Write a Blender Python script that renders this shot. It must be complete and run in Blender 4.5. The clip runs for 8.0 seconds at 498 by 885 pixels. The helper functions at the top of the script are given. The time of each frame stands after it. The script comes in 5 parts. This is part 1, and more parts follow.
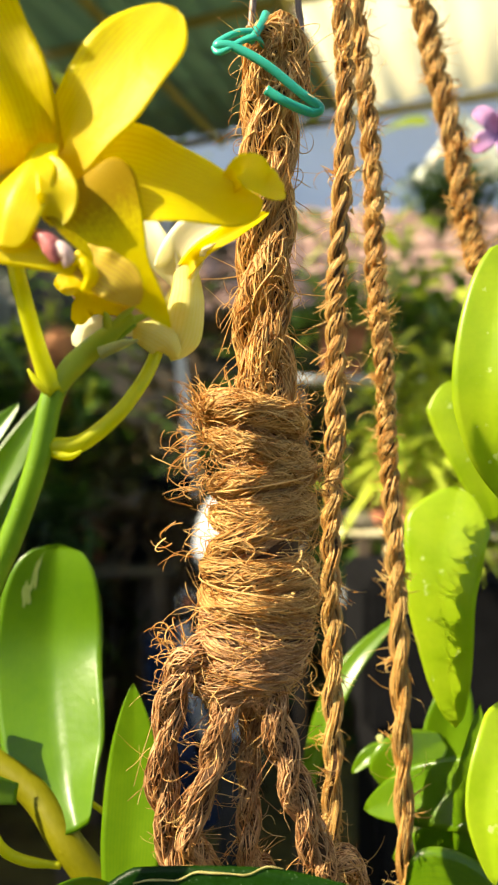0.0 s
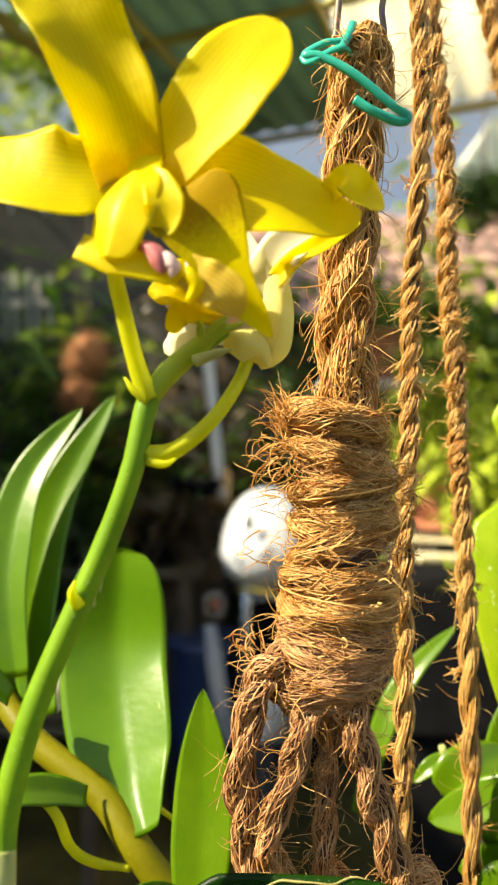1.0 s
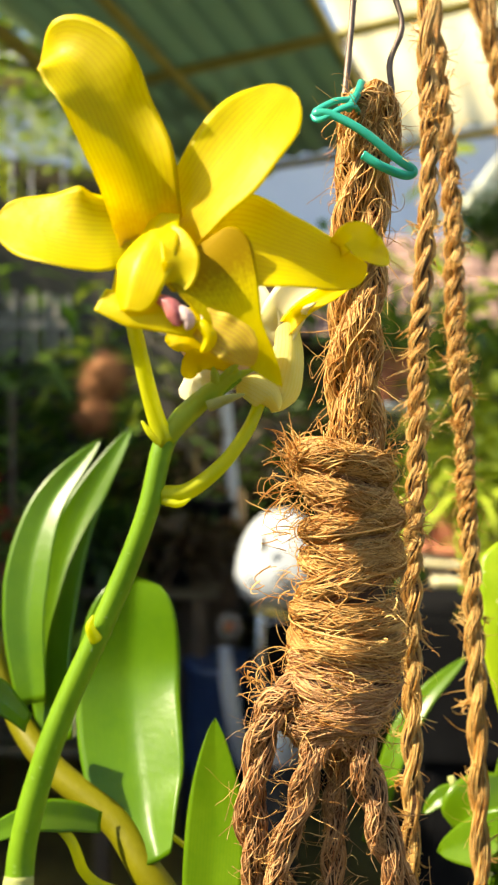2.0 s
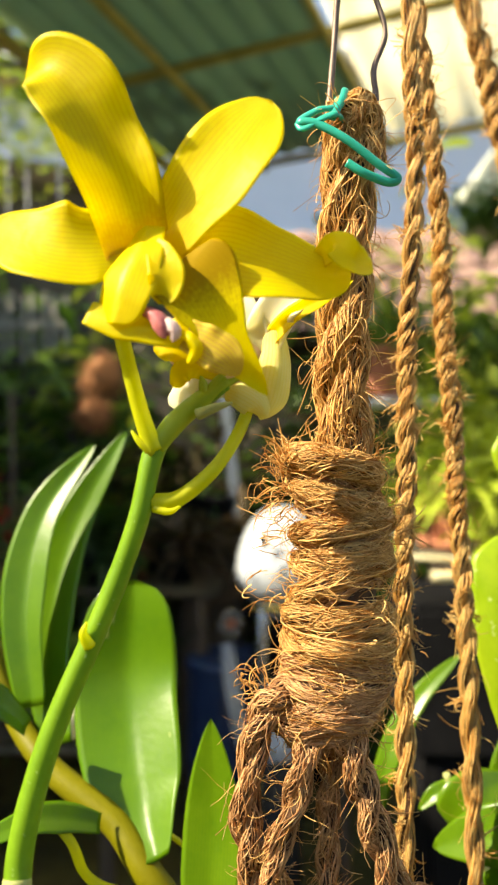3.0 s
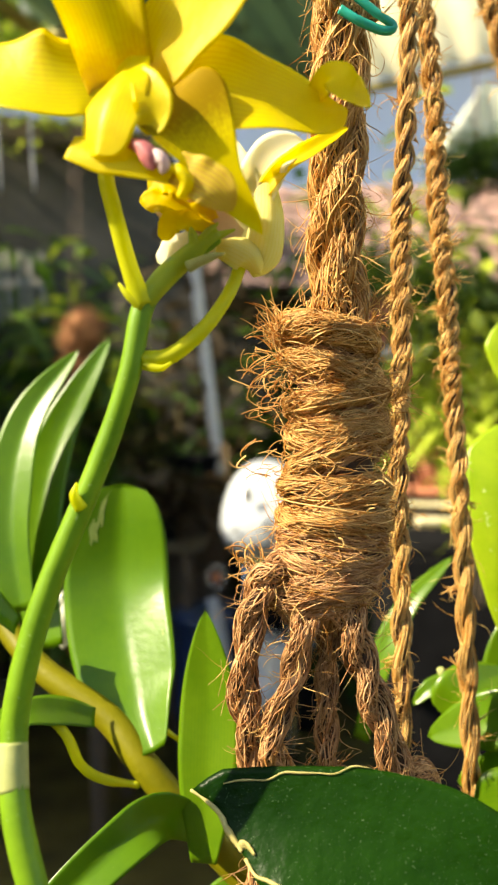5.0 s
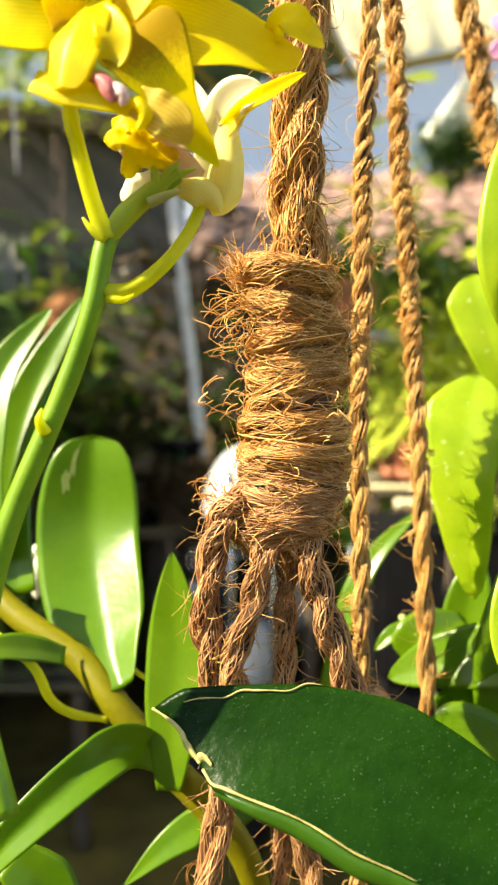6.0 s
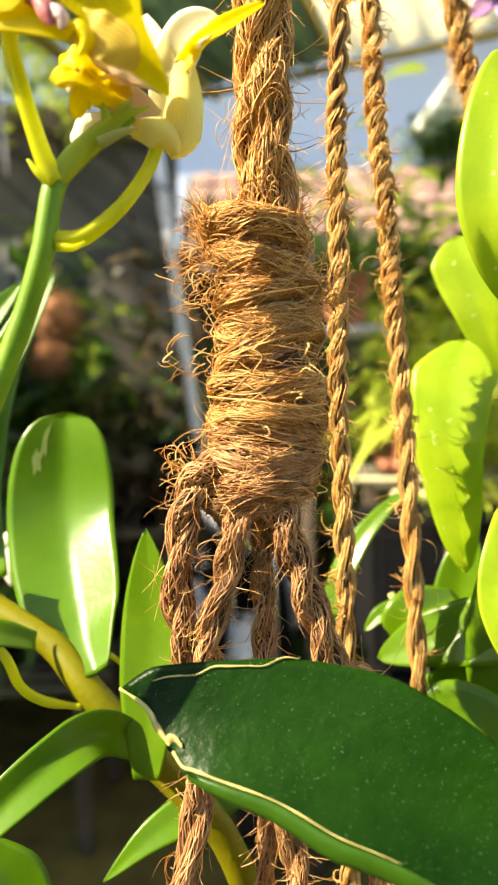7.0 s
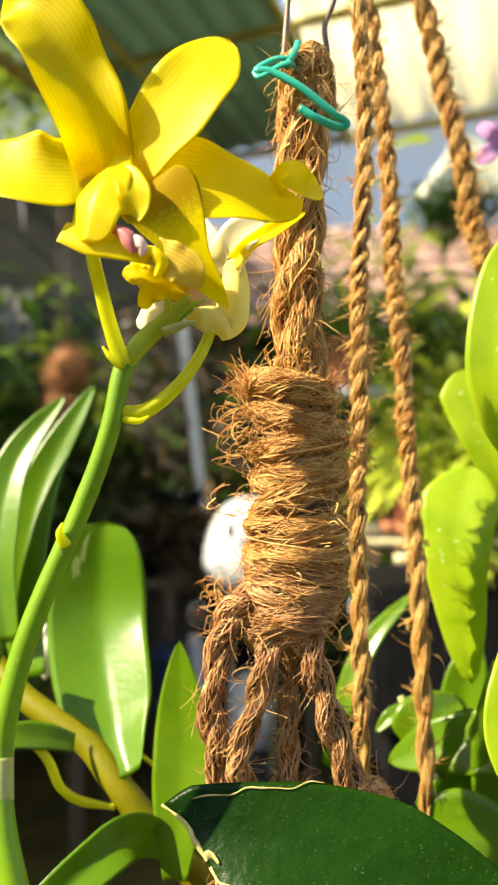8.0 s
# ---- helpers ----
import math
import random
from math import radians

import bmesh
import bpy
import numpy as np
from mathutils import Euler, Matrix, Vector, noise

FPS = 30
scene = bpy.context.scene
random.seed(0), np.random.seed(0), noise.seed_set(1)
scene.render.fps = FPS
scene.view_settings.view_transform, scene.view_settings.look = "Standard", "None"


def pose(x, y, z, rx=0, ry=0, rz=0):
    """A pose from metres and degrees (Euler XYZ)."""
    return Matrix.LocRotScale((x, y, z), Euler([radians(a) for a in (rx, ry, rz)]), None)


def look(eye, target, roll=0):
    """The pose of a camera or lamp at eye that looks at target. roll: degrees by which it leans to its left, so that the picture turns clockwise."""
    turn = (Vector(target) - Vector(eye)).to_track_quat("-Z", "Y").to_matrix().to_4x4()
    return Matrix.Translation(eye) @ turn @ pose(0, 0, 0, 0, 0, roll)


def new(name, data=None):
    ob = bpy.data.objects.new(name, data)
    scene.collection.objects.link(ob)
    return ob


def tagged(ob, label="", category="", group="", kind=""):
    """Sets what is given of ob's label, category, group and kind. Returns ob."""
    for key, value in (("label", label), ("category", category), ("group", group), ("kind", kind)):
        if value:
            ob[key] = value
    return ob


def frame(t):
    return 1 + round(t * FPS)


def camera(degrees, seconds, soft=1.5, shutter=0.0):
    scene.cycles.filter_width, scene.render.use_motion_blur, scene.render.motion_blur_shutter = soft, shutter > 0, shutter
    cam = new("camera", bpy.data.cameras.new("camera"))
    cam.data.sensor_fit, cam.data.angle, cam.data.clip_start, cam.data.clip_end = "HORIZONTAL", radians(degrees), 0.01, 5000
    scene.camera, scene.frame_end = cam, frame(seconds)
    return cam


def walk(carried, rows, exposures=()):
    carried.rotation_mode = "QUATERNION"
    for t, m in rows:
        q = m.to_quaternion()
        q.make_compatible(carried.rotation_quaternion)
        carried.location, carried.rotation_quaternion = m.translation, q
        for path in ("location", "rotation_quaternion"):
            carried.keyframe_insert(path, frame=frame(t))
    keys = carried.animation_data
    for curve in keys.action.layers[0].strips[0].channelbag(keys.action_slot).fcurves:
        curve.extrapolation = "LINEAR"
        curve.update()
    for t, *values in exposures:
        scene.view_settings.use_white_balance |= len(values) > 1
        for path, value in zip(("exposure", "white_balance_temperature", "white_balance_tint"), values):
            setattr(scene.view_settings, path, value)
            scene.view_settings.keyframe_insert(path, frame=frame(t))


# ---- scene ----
cam = camera(37.94, 8.0, soft=2.3)
cam.data.dof.use_dof = True
cam.data.dof.focus_distance = 0.212
cam.data.dof.aperture_fstop = 15.0
EYE = 1.25
PATH = [
    (0.0, 0.0000, -0.0002, 0.0000, 0.00, -0.00, 0.00),
    (0.5, -0.0067, 0.0055, 0.0019, 1.61, -0.11, 0.29),
    (1.0, -0.0171, -0.0010, 0.0014, 1.80, 0.22, -0.61),
    (1.2, -0.0203, -0.0171, 0.0043, 2.45, 1.05, -0.81),
    (2.3, -0.0148, -0.0075, 0.0090, 3.22, 1.78, -0.73),
    (2.5, -0.0167, -0.0121, 0.0126, 3.39, 1.47, -0.48),
    (3.0, -0.0125, -0.0121, 0.0098, 3.07, 1.44, -0.10),
    (3.5, -0.0144, -0.0078, 0.0073, 3.27, 0.92, 0.22),
    (4.0, -0.0161, -0.0061, 0.0063, 2.89, 0.77, 0.32),
    (4.5, -0.0109, -0.0032, -0.0032, 1.57, 0.96, 1.09),
    (4.7, -0.0149, -0.0053, -0.0099, 1.79, -0.26, 0.99),
    (5.8, -0.0173, -0.0037, -0.0292, 0.55, -2.15, 0.35),
    (6.0, -0.0093, -0.0140, -0.0331, 0.45, -2.24, 0.50),
    (6.5, -0.0021, 0.0067, -0.0471, 1.24, -3.37, 0.75),
    (7.0, -0.0012, -0.0012, -0.0447, 0.35, -2.21, 1.83),
    (7.5, -0.0039, -0.0135, -0.0375, -0.26, -1.15, 1.20),
    (8.0, -0.0108, -0.0284, -0.0145, 0.41, 1.38, 0.49),
]
walk(cam, [(t, pose(x, y, EYE + z, 90 + pitch, roll, yaw)) for t, x, y, z, yaw, pitch, roll in PATH], [(0.0, 1.50, 7200, 8), (4.7, 1.50, 7200, 8), (6.0, 1.78, 7200, 8), (7.0, 1.86, 7200, 8), (8.0, 1.64, 7200, 8)])

# ---- light ----
SUN_DIR = Vector((-0.72, -0.235, 0.655)).normalized()
world = bpy.data.worlds.new("sky")
scene.world = world
world.use_nodes = True
wt = world.node_tree
sky = wt.nodes.new("ShaderNodeTexSky")
sky.sky_type = "NISHITA"
sky.sun_disc = False
sky.sun_elevation = math.asin(SUN_DIR.z)
sky.sun_rotation = math.atan2(SUN_DIR.x, SUN_DIR.y)
wt.links.new(sky.outputs[0], wt.nodes["Background"].inputs[0])
wt.nodes["Background"].inputs[1].default_value = 0.115
sun = new("sun", bpy.data.lights.new("sun", "SUN"))
sun.data.energy, sun.data.angle, sun.data.color = 4.8, radians(0.6), (1.0, 0.9, 0.72)
sun.matrix_world = look(SUN_DIR * 20, (0, 0, 0))

# ---- materials ----
def material(name, low, high, rough=0.6, scale=40.0, metal=0.0, bump=0.0, bump_scale=200.0, spec=0.5,
             island=0.0, glow=0.0, stripes=None, coat=0.0, spots=None, detail=5.0, fade=None):
    """Two-scale colour variation between low and high, with relief; glow is the share of light let through."""
    m = bpy.data.materials.new(name)
    m.use_nodes = True
    n, l = m.node_tree.nodes, m.node_tree.links
    b = n["Principled BSDF"]
    b.inputs["Roughness"].default_value = rough
    b.inputs["Metallic"].default_value = metal
    b.inputs["Specular IOR Level"].default_value = spec
    b.inputs["Coat Weight"].default_value = coat
    co = n.new("ShaderNodeTexCoord")
    big = n.new("ShaderNodeTexNoise")
    big.inputs["Scale"].default_value = scale
    big.inputs["Detail"].default_value = detail
    l.new(co.outputs["Object"], big.inputs["Vector"])
    fine = n.new("ShaderNodeTexNoise")
    fine.inputs["Scale"].default_value = scale * 9
    fine.inputs["Detail"].default_value = 3
    l.new(co.outputs["Object"], fine.inputs["Vector"])
    mixf = n.new("ShaderNodeMath")
    mixf.operation = "MULTIPLY_ADD"
    l.new(fine.outputs[0], mixf.inputs[0])
    mixf.inputs[1].default_value = 0.35
    sub = n.new("ShaderNodeMath")
    sub.operation = "MULTIPLY_ADD"
    l.new(big.outputs[0], sub.inputs[0])
    sub.inputs[1].default_value = 1.5
    sub.inputs[2].default_value = -0.43
    l.new(sub.outputs[0], mixf.inputs[2])
    fac = mixf.outputs[0]
    if island:
        geo = n.new("ShaderNodeNewGeometry")
        isl = n.new("ShaderNodeMath")
        isl.operation = "MULTIPLY_ADD"
        l.new(geo.outputs["Random Per Island"], isl.inputs[0])
        isl.inputs[1].default_value = island
        shift = n.new("ShaderNodeMath")
        shift.operation = "ADD"
        l.new(fac, shift.inputs[0])
        shift.inputs[1].default_value = -0.5 * island
        l.new(shift.outputs[0], isl.inputs[2])
        fac = isl.outputs[0]
    mix = n.new("ShaderNodeMix")
    mix.data_type = "RGBA"
    l.new(fac, mix.inputs["Factor"])
    mix.inputs["A"].default_value = (*low, 1)
    mix.inputs["B"].default_value = (*high, 1)
    col = mix.outputs["Result"]
    if stripes:
        # stripes run along the generated UV's length: (count, colour, strength)
        uv = n.new("ShaderNodeUVMap")
        sep = n.new("ShaderNodeSeparateXYZ")
        l.new(uv.outputs[0], sep.inputs[0])
        wob = n.new("ShaderNodeMath")
        wob.operation = "MULTIPLY_ADD"
        l.new(big.outputs[0], wob.inputs[0])
        wob.inputs[1].default_value = 0.05
        l.new(sep.outputs[0], wob.inputs[2])
        mul = n.new("ShaderNodeMath")
        mul.operation = "MULTIPLY"
        l.new(wob.outputs[0], mul.inputs[0])
        mul.inputs[1].default_value = stripes[0] * math.pi * 2
        sn = n.new("ShaderNodeMath")
        sn.operation = "SINE"
        l.new(mul.outputs[0], sn.inputs[0])
        rg = n.new("ShaderNodeMapRange")
        l.new(sn.outputs[0], rg.inputs[0])
        rg.inputs[1].default_value, rg.inputs[2].default_value = 0.45, 1.0
        rg.inputs[3].default_value, rg.inputs[4].default_value = 0.0, stripes[2]
        st = n.new("ShaderNodeMix")
        st.data_type = "RGBA"
        l.new(rg.outputs[0], st.inputs["Factor"])
        l.new(col, st.inputs["A"])
        st.inputs["B"].default_value = (*stripes[1], 1)
        col = st.outputs["Result"]
    if spots:
        # pale flecks: (scale, colour, threshold)
        vo = n.new("ShaderNodeTexNoise")
        vo.inputs["Scale"].default_value = spots[0]
        vo.inputs["Detail"].default_value = 6
        l.new(co.outputs["Object"], vo.inputs["Vector"])
        rg2 = n.new("ShaderNodeMapRange")
        l.new(vo.outputs[0], rg2.inputs[0])
        rg2.inputs[1].default_value, rg2.inputs[2].default_value = spots[2], spots[2] + 0.06
        sp = n.new("ShaderNodeMix")
        sp.data_type = "RGBA"
        l.new(rg2.outputs[0], sp.inputs["Factor"])
        l.new(col, sp.inputs["A"])
        sp.inputs["B"].default_value = (*spots[1], 1)
        col = sp.outputs["Result"]
    if fade:
        # a deeper colour towards the base of a petal: (colour, full below, none above)
        uv2 = n.new("ShaderNodeUVMap")
        sep2 = n.new("ShaderNodeSeparateXYZ")
        l.new(uv2.outputs[0], sep2.inputs[0])
        wv = n.new("ShaderNodeMath")
        wv.operation = "MULTIPLY_ADD"
        l.new(fine.outputs[0], wv.inputs[0])
        wv.inputs[1].default_value = 0.25
        l.new(sep2.outputs[1], wv.inputs[2])
        rg3 = n.new("ShaderNodeMapRange")
        rg3.interpolation_type = "SMOOTHSTEP"
        l.new(wv.outputs[0], rg3.inputs[0])
        rg3.inputs[1].default_value, rg3.inputs[2].default_value = fade[1] + 0.12, fade[2] + 0.12
        rg3.inputs[3].default_value, rg3.inputs[4].default_value = 0.9, 0.0
        fd = n.new("ShaderNodeMix")
        fd.data_type = "RGBA"
        l.new(rg3.outputs[0], fd.inputs["Factor"])
        l.new(col, fd.inputs["A"])
        fd.inputs["B"].default_value = (*fade[0], 1)
        col = fd.outputs["Result"]
    l.new(col, b.inputs["Base Color"])
    if bump:
        bt = n.new("ShaderNodeTexNoise")
        bt.inputs["Scale"].default_value = bump_scale
        bt.inputs["Detail"].default_value = 4
        l.new(co.outputs["Object"], bt.inputs["Vector"])
        bn = n.new("ShaderNodeBump")
        bn.inputs["Strength"].default_value = bump
        bn.inputs["Distance"].default_value = 0.3 / bump_scale
        l.new(bt.outputs[0], bn.inputs["Height"])
        l.new(bn.outputs[0], b.inputs["Normal"])
    if glow:
        tr = n.new("ShaderNodeBsdfTranslucent")
        l.new(col, tr.inputs[0])
        ms = n.new("ShaderNodeMixShader")
        ms.inputs[0].default_value = glow
        l.new(b.outputs[0], ms.inputs[1])
        l.new(tr.outputs[0], ms.inputs[2])
        l.new(ms.outputs[0], n["Material Output"].inputs[0])
    return m

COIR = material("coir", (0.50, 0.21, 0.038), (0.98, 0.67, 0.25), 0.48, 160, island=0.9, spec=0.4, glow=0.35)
COIR_PALE = material("coir_pale", (0.58, 0.27, 0.045), (0.98, 0.72, 0.28), 0.50, 160, island=0.9, spec=0.4, glow=0.35)
# near-black core: the shade in the gaps between fibres is put into its colour
COIR_GAP_SHADE = material("coir_core_shade", (0.035, 0.015, 0.005), (0.12, 0.055, 0.018), 0.85, 300, bump=1.0, bump_scale=900)
# browner copy of COIR: shade on the lower rope is put into its colour
COIR_SHADED = material("coir_shaded", (0.36, 0.150, 0.048), (0.88, 0.55, 0.26), 0.56, 160, island=0.9, spec=0.3, glow=0.3)
LEAF = material("orchid_leaf", (0.070, 0.185, 0.003), (0.145, 0.29, 0.006), 0.32, 40, glow=0.42, bump=0.1, bump_scale=300, stripes=(24, (0.08, 0.19, 0.003), 0.14), spec=0.4, spots=(420, (0.20, 0.34, 0.03), 0.71))
BUD = material("bud_green", (0.40, 0.52, 0.02), (0.56, 0.66, 0.05), 0.45, 80, glow=0.45)
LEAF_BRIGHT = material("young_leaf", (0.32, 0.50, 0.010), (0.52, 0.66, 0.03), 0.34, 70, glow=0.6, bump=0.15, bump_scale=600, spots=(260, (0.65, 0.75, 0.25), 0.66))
# dark leaf whose green is lowered further to put its shade into the colour
LEAF_SHADED = material("shade_dark_leaf", (0.0008, 0.008, 0.0005), (0.0085, 0.036, 0.0016), 0.33, 26, spec=0.07, glow=0.05, bump=0.4, bump_scale=260, spots=(1800, (0.07, 0.12, 0.05), 0.652))
LEAF_ROLL = material("rolled_edge", (0.018, 0.065, 0.003), (0.05, 0.13, 0.008), 0.38, 60, spec=0.25, glow=0.3, bump=0.2, bump_scale=400)
LEAF_RIGHT = material("lush_leaf", (0.10, 0.235, 0.004), (0.20, 0.35, 0.010), 0.28, 60, glow=0.55, bump=0.08, bump_scale=500, stripes=(18, (0.09, 0.23, 0.008), 0.25), spec=0.6)
SCAR = material("leaf_scar", (0.22, 0.34, 0.05), (0.42, 0.50, 0.14), 0.6, 300, glow=0.35)
DRY_EDGE = material("dry_edge", (0.20, 0.16, 0.03), (0.62, 0.54, 0.20), 0.7, 160)
STEM = material("flower_stem", (0.12, 0.25, 0.008), (0.24, 0.42, 0.02), 0.42, 60, glow=0.25, bump=0.15, bump_scale=700, spots=(700, (0.28, 0.42, 0.10), 0.66), spec=0.35)
PEDICEL = material("pedicel", (0.64, 0.68, 0.010), (0.82, 0.82, 0.04), 0.42, 80, glow=0.6)
CANE = material("cane", (0.115, 0.115, 0.002), (0.210, 0.190, 0.005), 0.5, 60, glow=0.15, bump=0.25, bump_scale=400, spec=0.15)
SHEATH = material("sheath", (0.32, 0.36, 0.09), (0.50, 0.52, 0.20), 0.7, 120, glow=0.25)
PETAL = material("petal", (0.83, 0.70, 0.003), (0.94, 0.86, 0.008), 0.48, 90, glow=0.66, bump=0.25, bump_scale=420, stripes=(17, (0.72, 0.52, 0.004), 0.36), spec=0.3, fade=((0.80, 0.60, 0.03), 0.0, 0.24))
PETAL_SMOOTH = material("petal_smooth", (0.80, 0.67, 0.003), (0.93, 0.85, 0.008), 0.42, 120, glow=0.6, bump=0.2, bump_scale=420, spec=0.3, stripes=(14, (0.72, 0.55, 0.004), 0.35))
# near-white copy of the petal; the sun's glare is put into its colour
PETAL_SUNLIT = material("petal_sunlit", (0.96, 0.93, 0.62), (0.98, 0.97, 0.84), 0.5, 90, glow=0.55, spec=0.25)
LIP_SCOOP = material("lip_scoop", (0.80, 0.68, 0.006), (0.90, 0.82, 0.012), 0.6, 110, glow=0.5, stripes=(17, (0.62, 0.42, 0.004), 0.35), spec=0.08, bump=0.3, bump_scale=900, fade=((0.42, 0.26, 0.002), 0.26, 0.58))
LIP_EDGE = material("lip_edge", (0.74, 0.57, 0.04), (0.84, 0.70, 0.09), 0.5, 260, glow=0.55, stripes=(9, (0.58, 0.27, 0.12), 0.55), spec=0.25, bump=0.2, bump_scale=700)
PINK = material("column_pink", (0.42, 0.06, 0.06), (0.72, 0.30, 0.28), 0.45, 300, glow=0.25)
PINK_PALE = material("column_tip", (0.72, 0.46, 0.42), (0.90, 0.80, 0.74), 0.45, 300, glow=0.3)
POUCH = material("pouch_petal", (0.88, 0.82, 0.22), (0.95, 0.92, 0.50), 0.5, 130, glow=0.6, spec=0.25, bump=0.2, bump_scale=500, stripes=(10, (0.84, 0.76, 0.14), 0.4))
BLUSH = material("blush_petal", (0.74, 0.52, 0.32), (0.88, 0.74, 0.50), 0.5, 120, glow=0.45)
MAUVE = material("mauve_petal", (0.55, 0.20, 0.50), (0.80, 0.55, 0.78), 0.5, 120, glow=0.4)
WHITE_PETAL = material("white_petal", (0.72, 0.74, 0.55), (0.88, 0.88, 0.78), 0.5, 120, glow=0.35)
TIE = material("green_plastic", (0.01, 0.36, 0.25), (0.03, 0.50, 0.36), 0.35, 150, glow=0.2)
WIRE = material("rusty_wire", (0.09, 0.06, 0.045), (0.22, 0.16, 0.12), 0.55, 200, metal=0.5, bump=0.4, bump_scale=900)

# ---- shared builders ----
rng = np.random.default_rng(11)


def thing(name, label, category, group="", at=(0, 0, 0), kind=""):
    ob = new(name)
    ob.location = at
    ob.empty_display_size = 0.02
    return tagged(ob, label, category, group, kind)


def from_arrays(name, verts, faces, mat, parent=None, label="", smooth=True, uv=None):
    me = bpy.data.meshes.new(name)
    me.from_pydata(np.asarray(verts, float).tolist(), [], [tuple(f) for f in np.asarray(faces).tolist()] if not isinstance(faces, list) else faces)
    me.materials.append(mat)
    if smooth:
        me.polygons.foreach_set("use_smooth", [True] * len(me.polygons))
    if uv is not None:
        layer = me.uv_layers.new(name="UVMap")
        idx = np.empty(len(me.loops), int)
        me.loops.foreach_get("vertex_index", idx)
        layer.data.foreach_set("uv", np.asarray(uv)[idx].ravel())
    me.update()
    ob = new(name, me)
    if parent is not None:
        ob.parent = parent
        ob.matrix_parent_inverse = Matrix.Translation(-Vector(parent.location)) if parent.type == "EMPTY" else Matrix()
    if label:
        tagged(ob, label)
    return ob


def part(name, bm, mat, parent=None, label="", smooth=True):
    me = bpy.data.meshes.new(name)
    bm.to_mesh(me)
    bm.free()
    me.materials.append(mat)
    if smooth:
        me.polygons.foreach_set("use_smooth", [True] * len(me.polygons))
    ob = new(name, me)
    if parent is not None:
        ob.parent = parent
        ob.matrix_parent_inverse = Matrix.Translation(-Vector(parent.location)) if parent.type == "EMPTY" else Matrix()
    if label:
        tagged(ob, label)
    return ob


def spline(ctrl, n):
    """Catmull-Rom through the control points, n points."""
    p = np.asarray(ctrl, float)
    p = np.vstack([2 * p[0] - p[1], p, 2 * p[-1] - p[-2]])
    k = len(p) - 3
    s = np.linspace(0, k - 1e-9, n)
    i = s.astype(int)
    f = (s - i)[:, None]
    a, b, c, d = p[i], p[i + 1], p[i + 2], p[i + 3]
    return 0.5 * (2 * b + (c - a) * f + (2 * a - 5 * b + 4 * c - d) * f**2 + (3 * b - a - 3 * c + d) * f**3)


def unit(v):
    return v / np.maximum(np.linalg.norm(v, axis=-1, keepdims=True), 1e-12)


def frames_of(p):
    """Tangents and two steady normals along a line."""
    t = unit(np.gradient(p, axis=0))
    u = np.zeros_like(p)
    ref = np.array([0.0, 1.0, 0.0]) if abs(t[0][1]) < 0.9 else np.array([1.0, 0, 0])
    u[0] = unit(np.cross(t[0], ref))
    for k in range(1, len(p)):
        w = u[k - 1] - t[k] * (u[k - 1] @ t[k])
        u[k] = w / np.linalg.norm(w)
    return t, u, np.cross(t, u)


def tubes(lines, radii, sides=3):
    """Verts and faces of many thin tubes: lines (N, M, 3), radii (N, M)."""
    lines = np.asarray(lines, float)
    n, m, _ = lines.shape
    t = unit(np.gradient(lines, axis=1))
    ref = unit(rng.normal(size=(n, 1, 3)))
    u = unit(np.cross(t, ref))
    v = np.cross(t, u)
    a = np.arange(sides) * 2 * np.pi / sides
    ring = u[:, :, None] * np.cos(a)[:, None] + v[:, :, None] * np.sin(a)[:, None]
    verts = (lines[:, :, None] + ring * np.asarray(radii)[:, :, None, None]).reshape(-1, 3)
    base = (np.arange(n) * m * sides)[:, None, None]
    row = (np.arange(m - 1) * sides)[None, :, None]
    k = np.arange(sides)[None, None]
    k2 = (k + 1) % sides
    faces = np.stack([base + row + k, base + row + k2, base + row + sides + k2, base + row + sides + k], -1).reshape(-1, 4)
    return verts, faces


def tube_of(ctrl, radius, n=40, sides=10, bumps=0.0, flat=1.0):
    """One closed, tapering tube; radius is one number or a list spread along it."""
    p = spline(ctrl, n)
    r = np.interp(np.linspace(0, 1, n), np.linspace(0, 1, len(np.atleast_1d(radius))), np.atleast_1d(radius))
    if bumps:
        r = r * (1 + bumps * np.interp(np.arange(n), np.arange(0, n + 4, 4), rng.normal(size=len(np.arange(0, n + 4, 4)))))
    _, u, v = frames_of(p)
    a = np.arange(sides) * 2 * np.pi / sides
    verts = (p[:, None] + r[:, None, None] * (u[:, None] * np.cos(a)[:, None] + flat * v[:, None] * np.sin(a)[:, None])).reshape(-1, 3)
    faces = [(i * sides + k, i * sides + (k + 1) % sides, (i + 1) * sides + (k + 1) % sides, (i + 1) * sides + k) for i in range(n - 1) for k in range(sides)]
    faces += [tuple(range(sides))[::-1], tuple(range((n - 1) * sides, n * sides))]
    return verts, faces


def rod(name, ctrl, radius, mat, parent=None, label="", n=40, sides=10, bumps=0.0, flat=1.0):
    v, f = tube_of(ctrl, radius, n, sides, bumps, flat)
    return from_arrays(name, v, f, mat, parent, label)


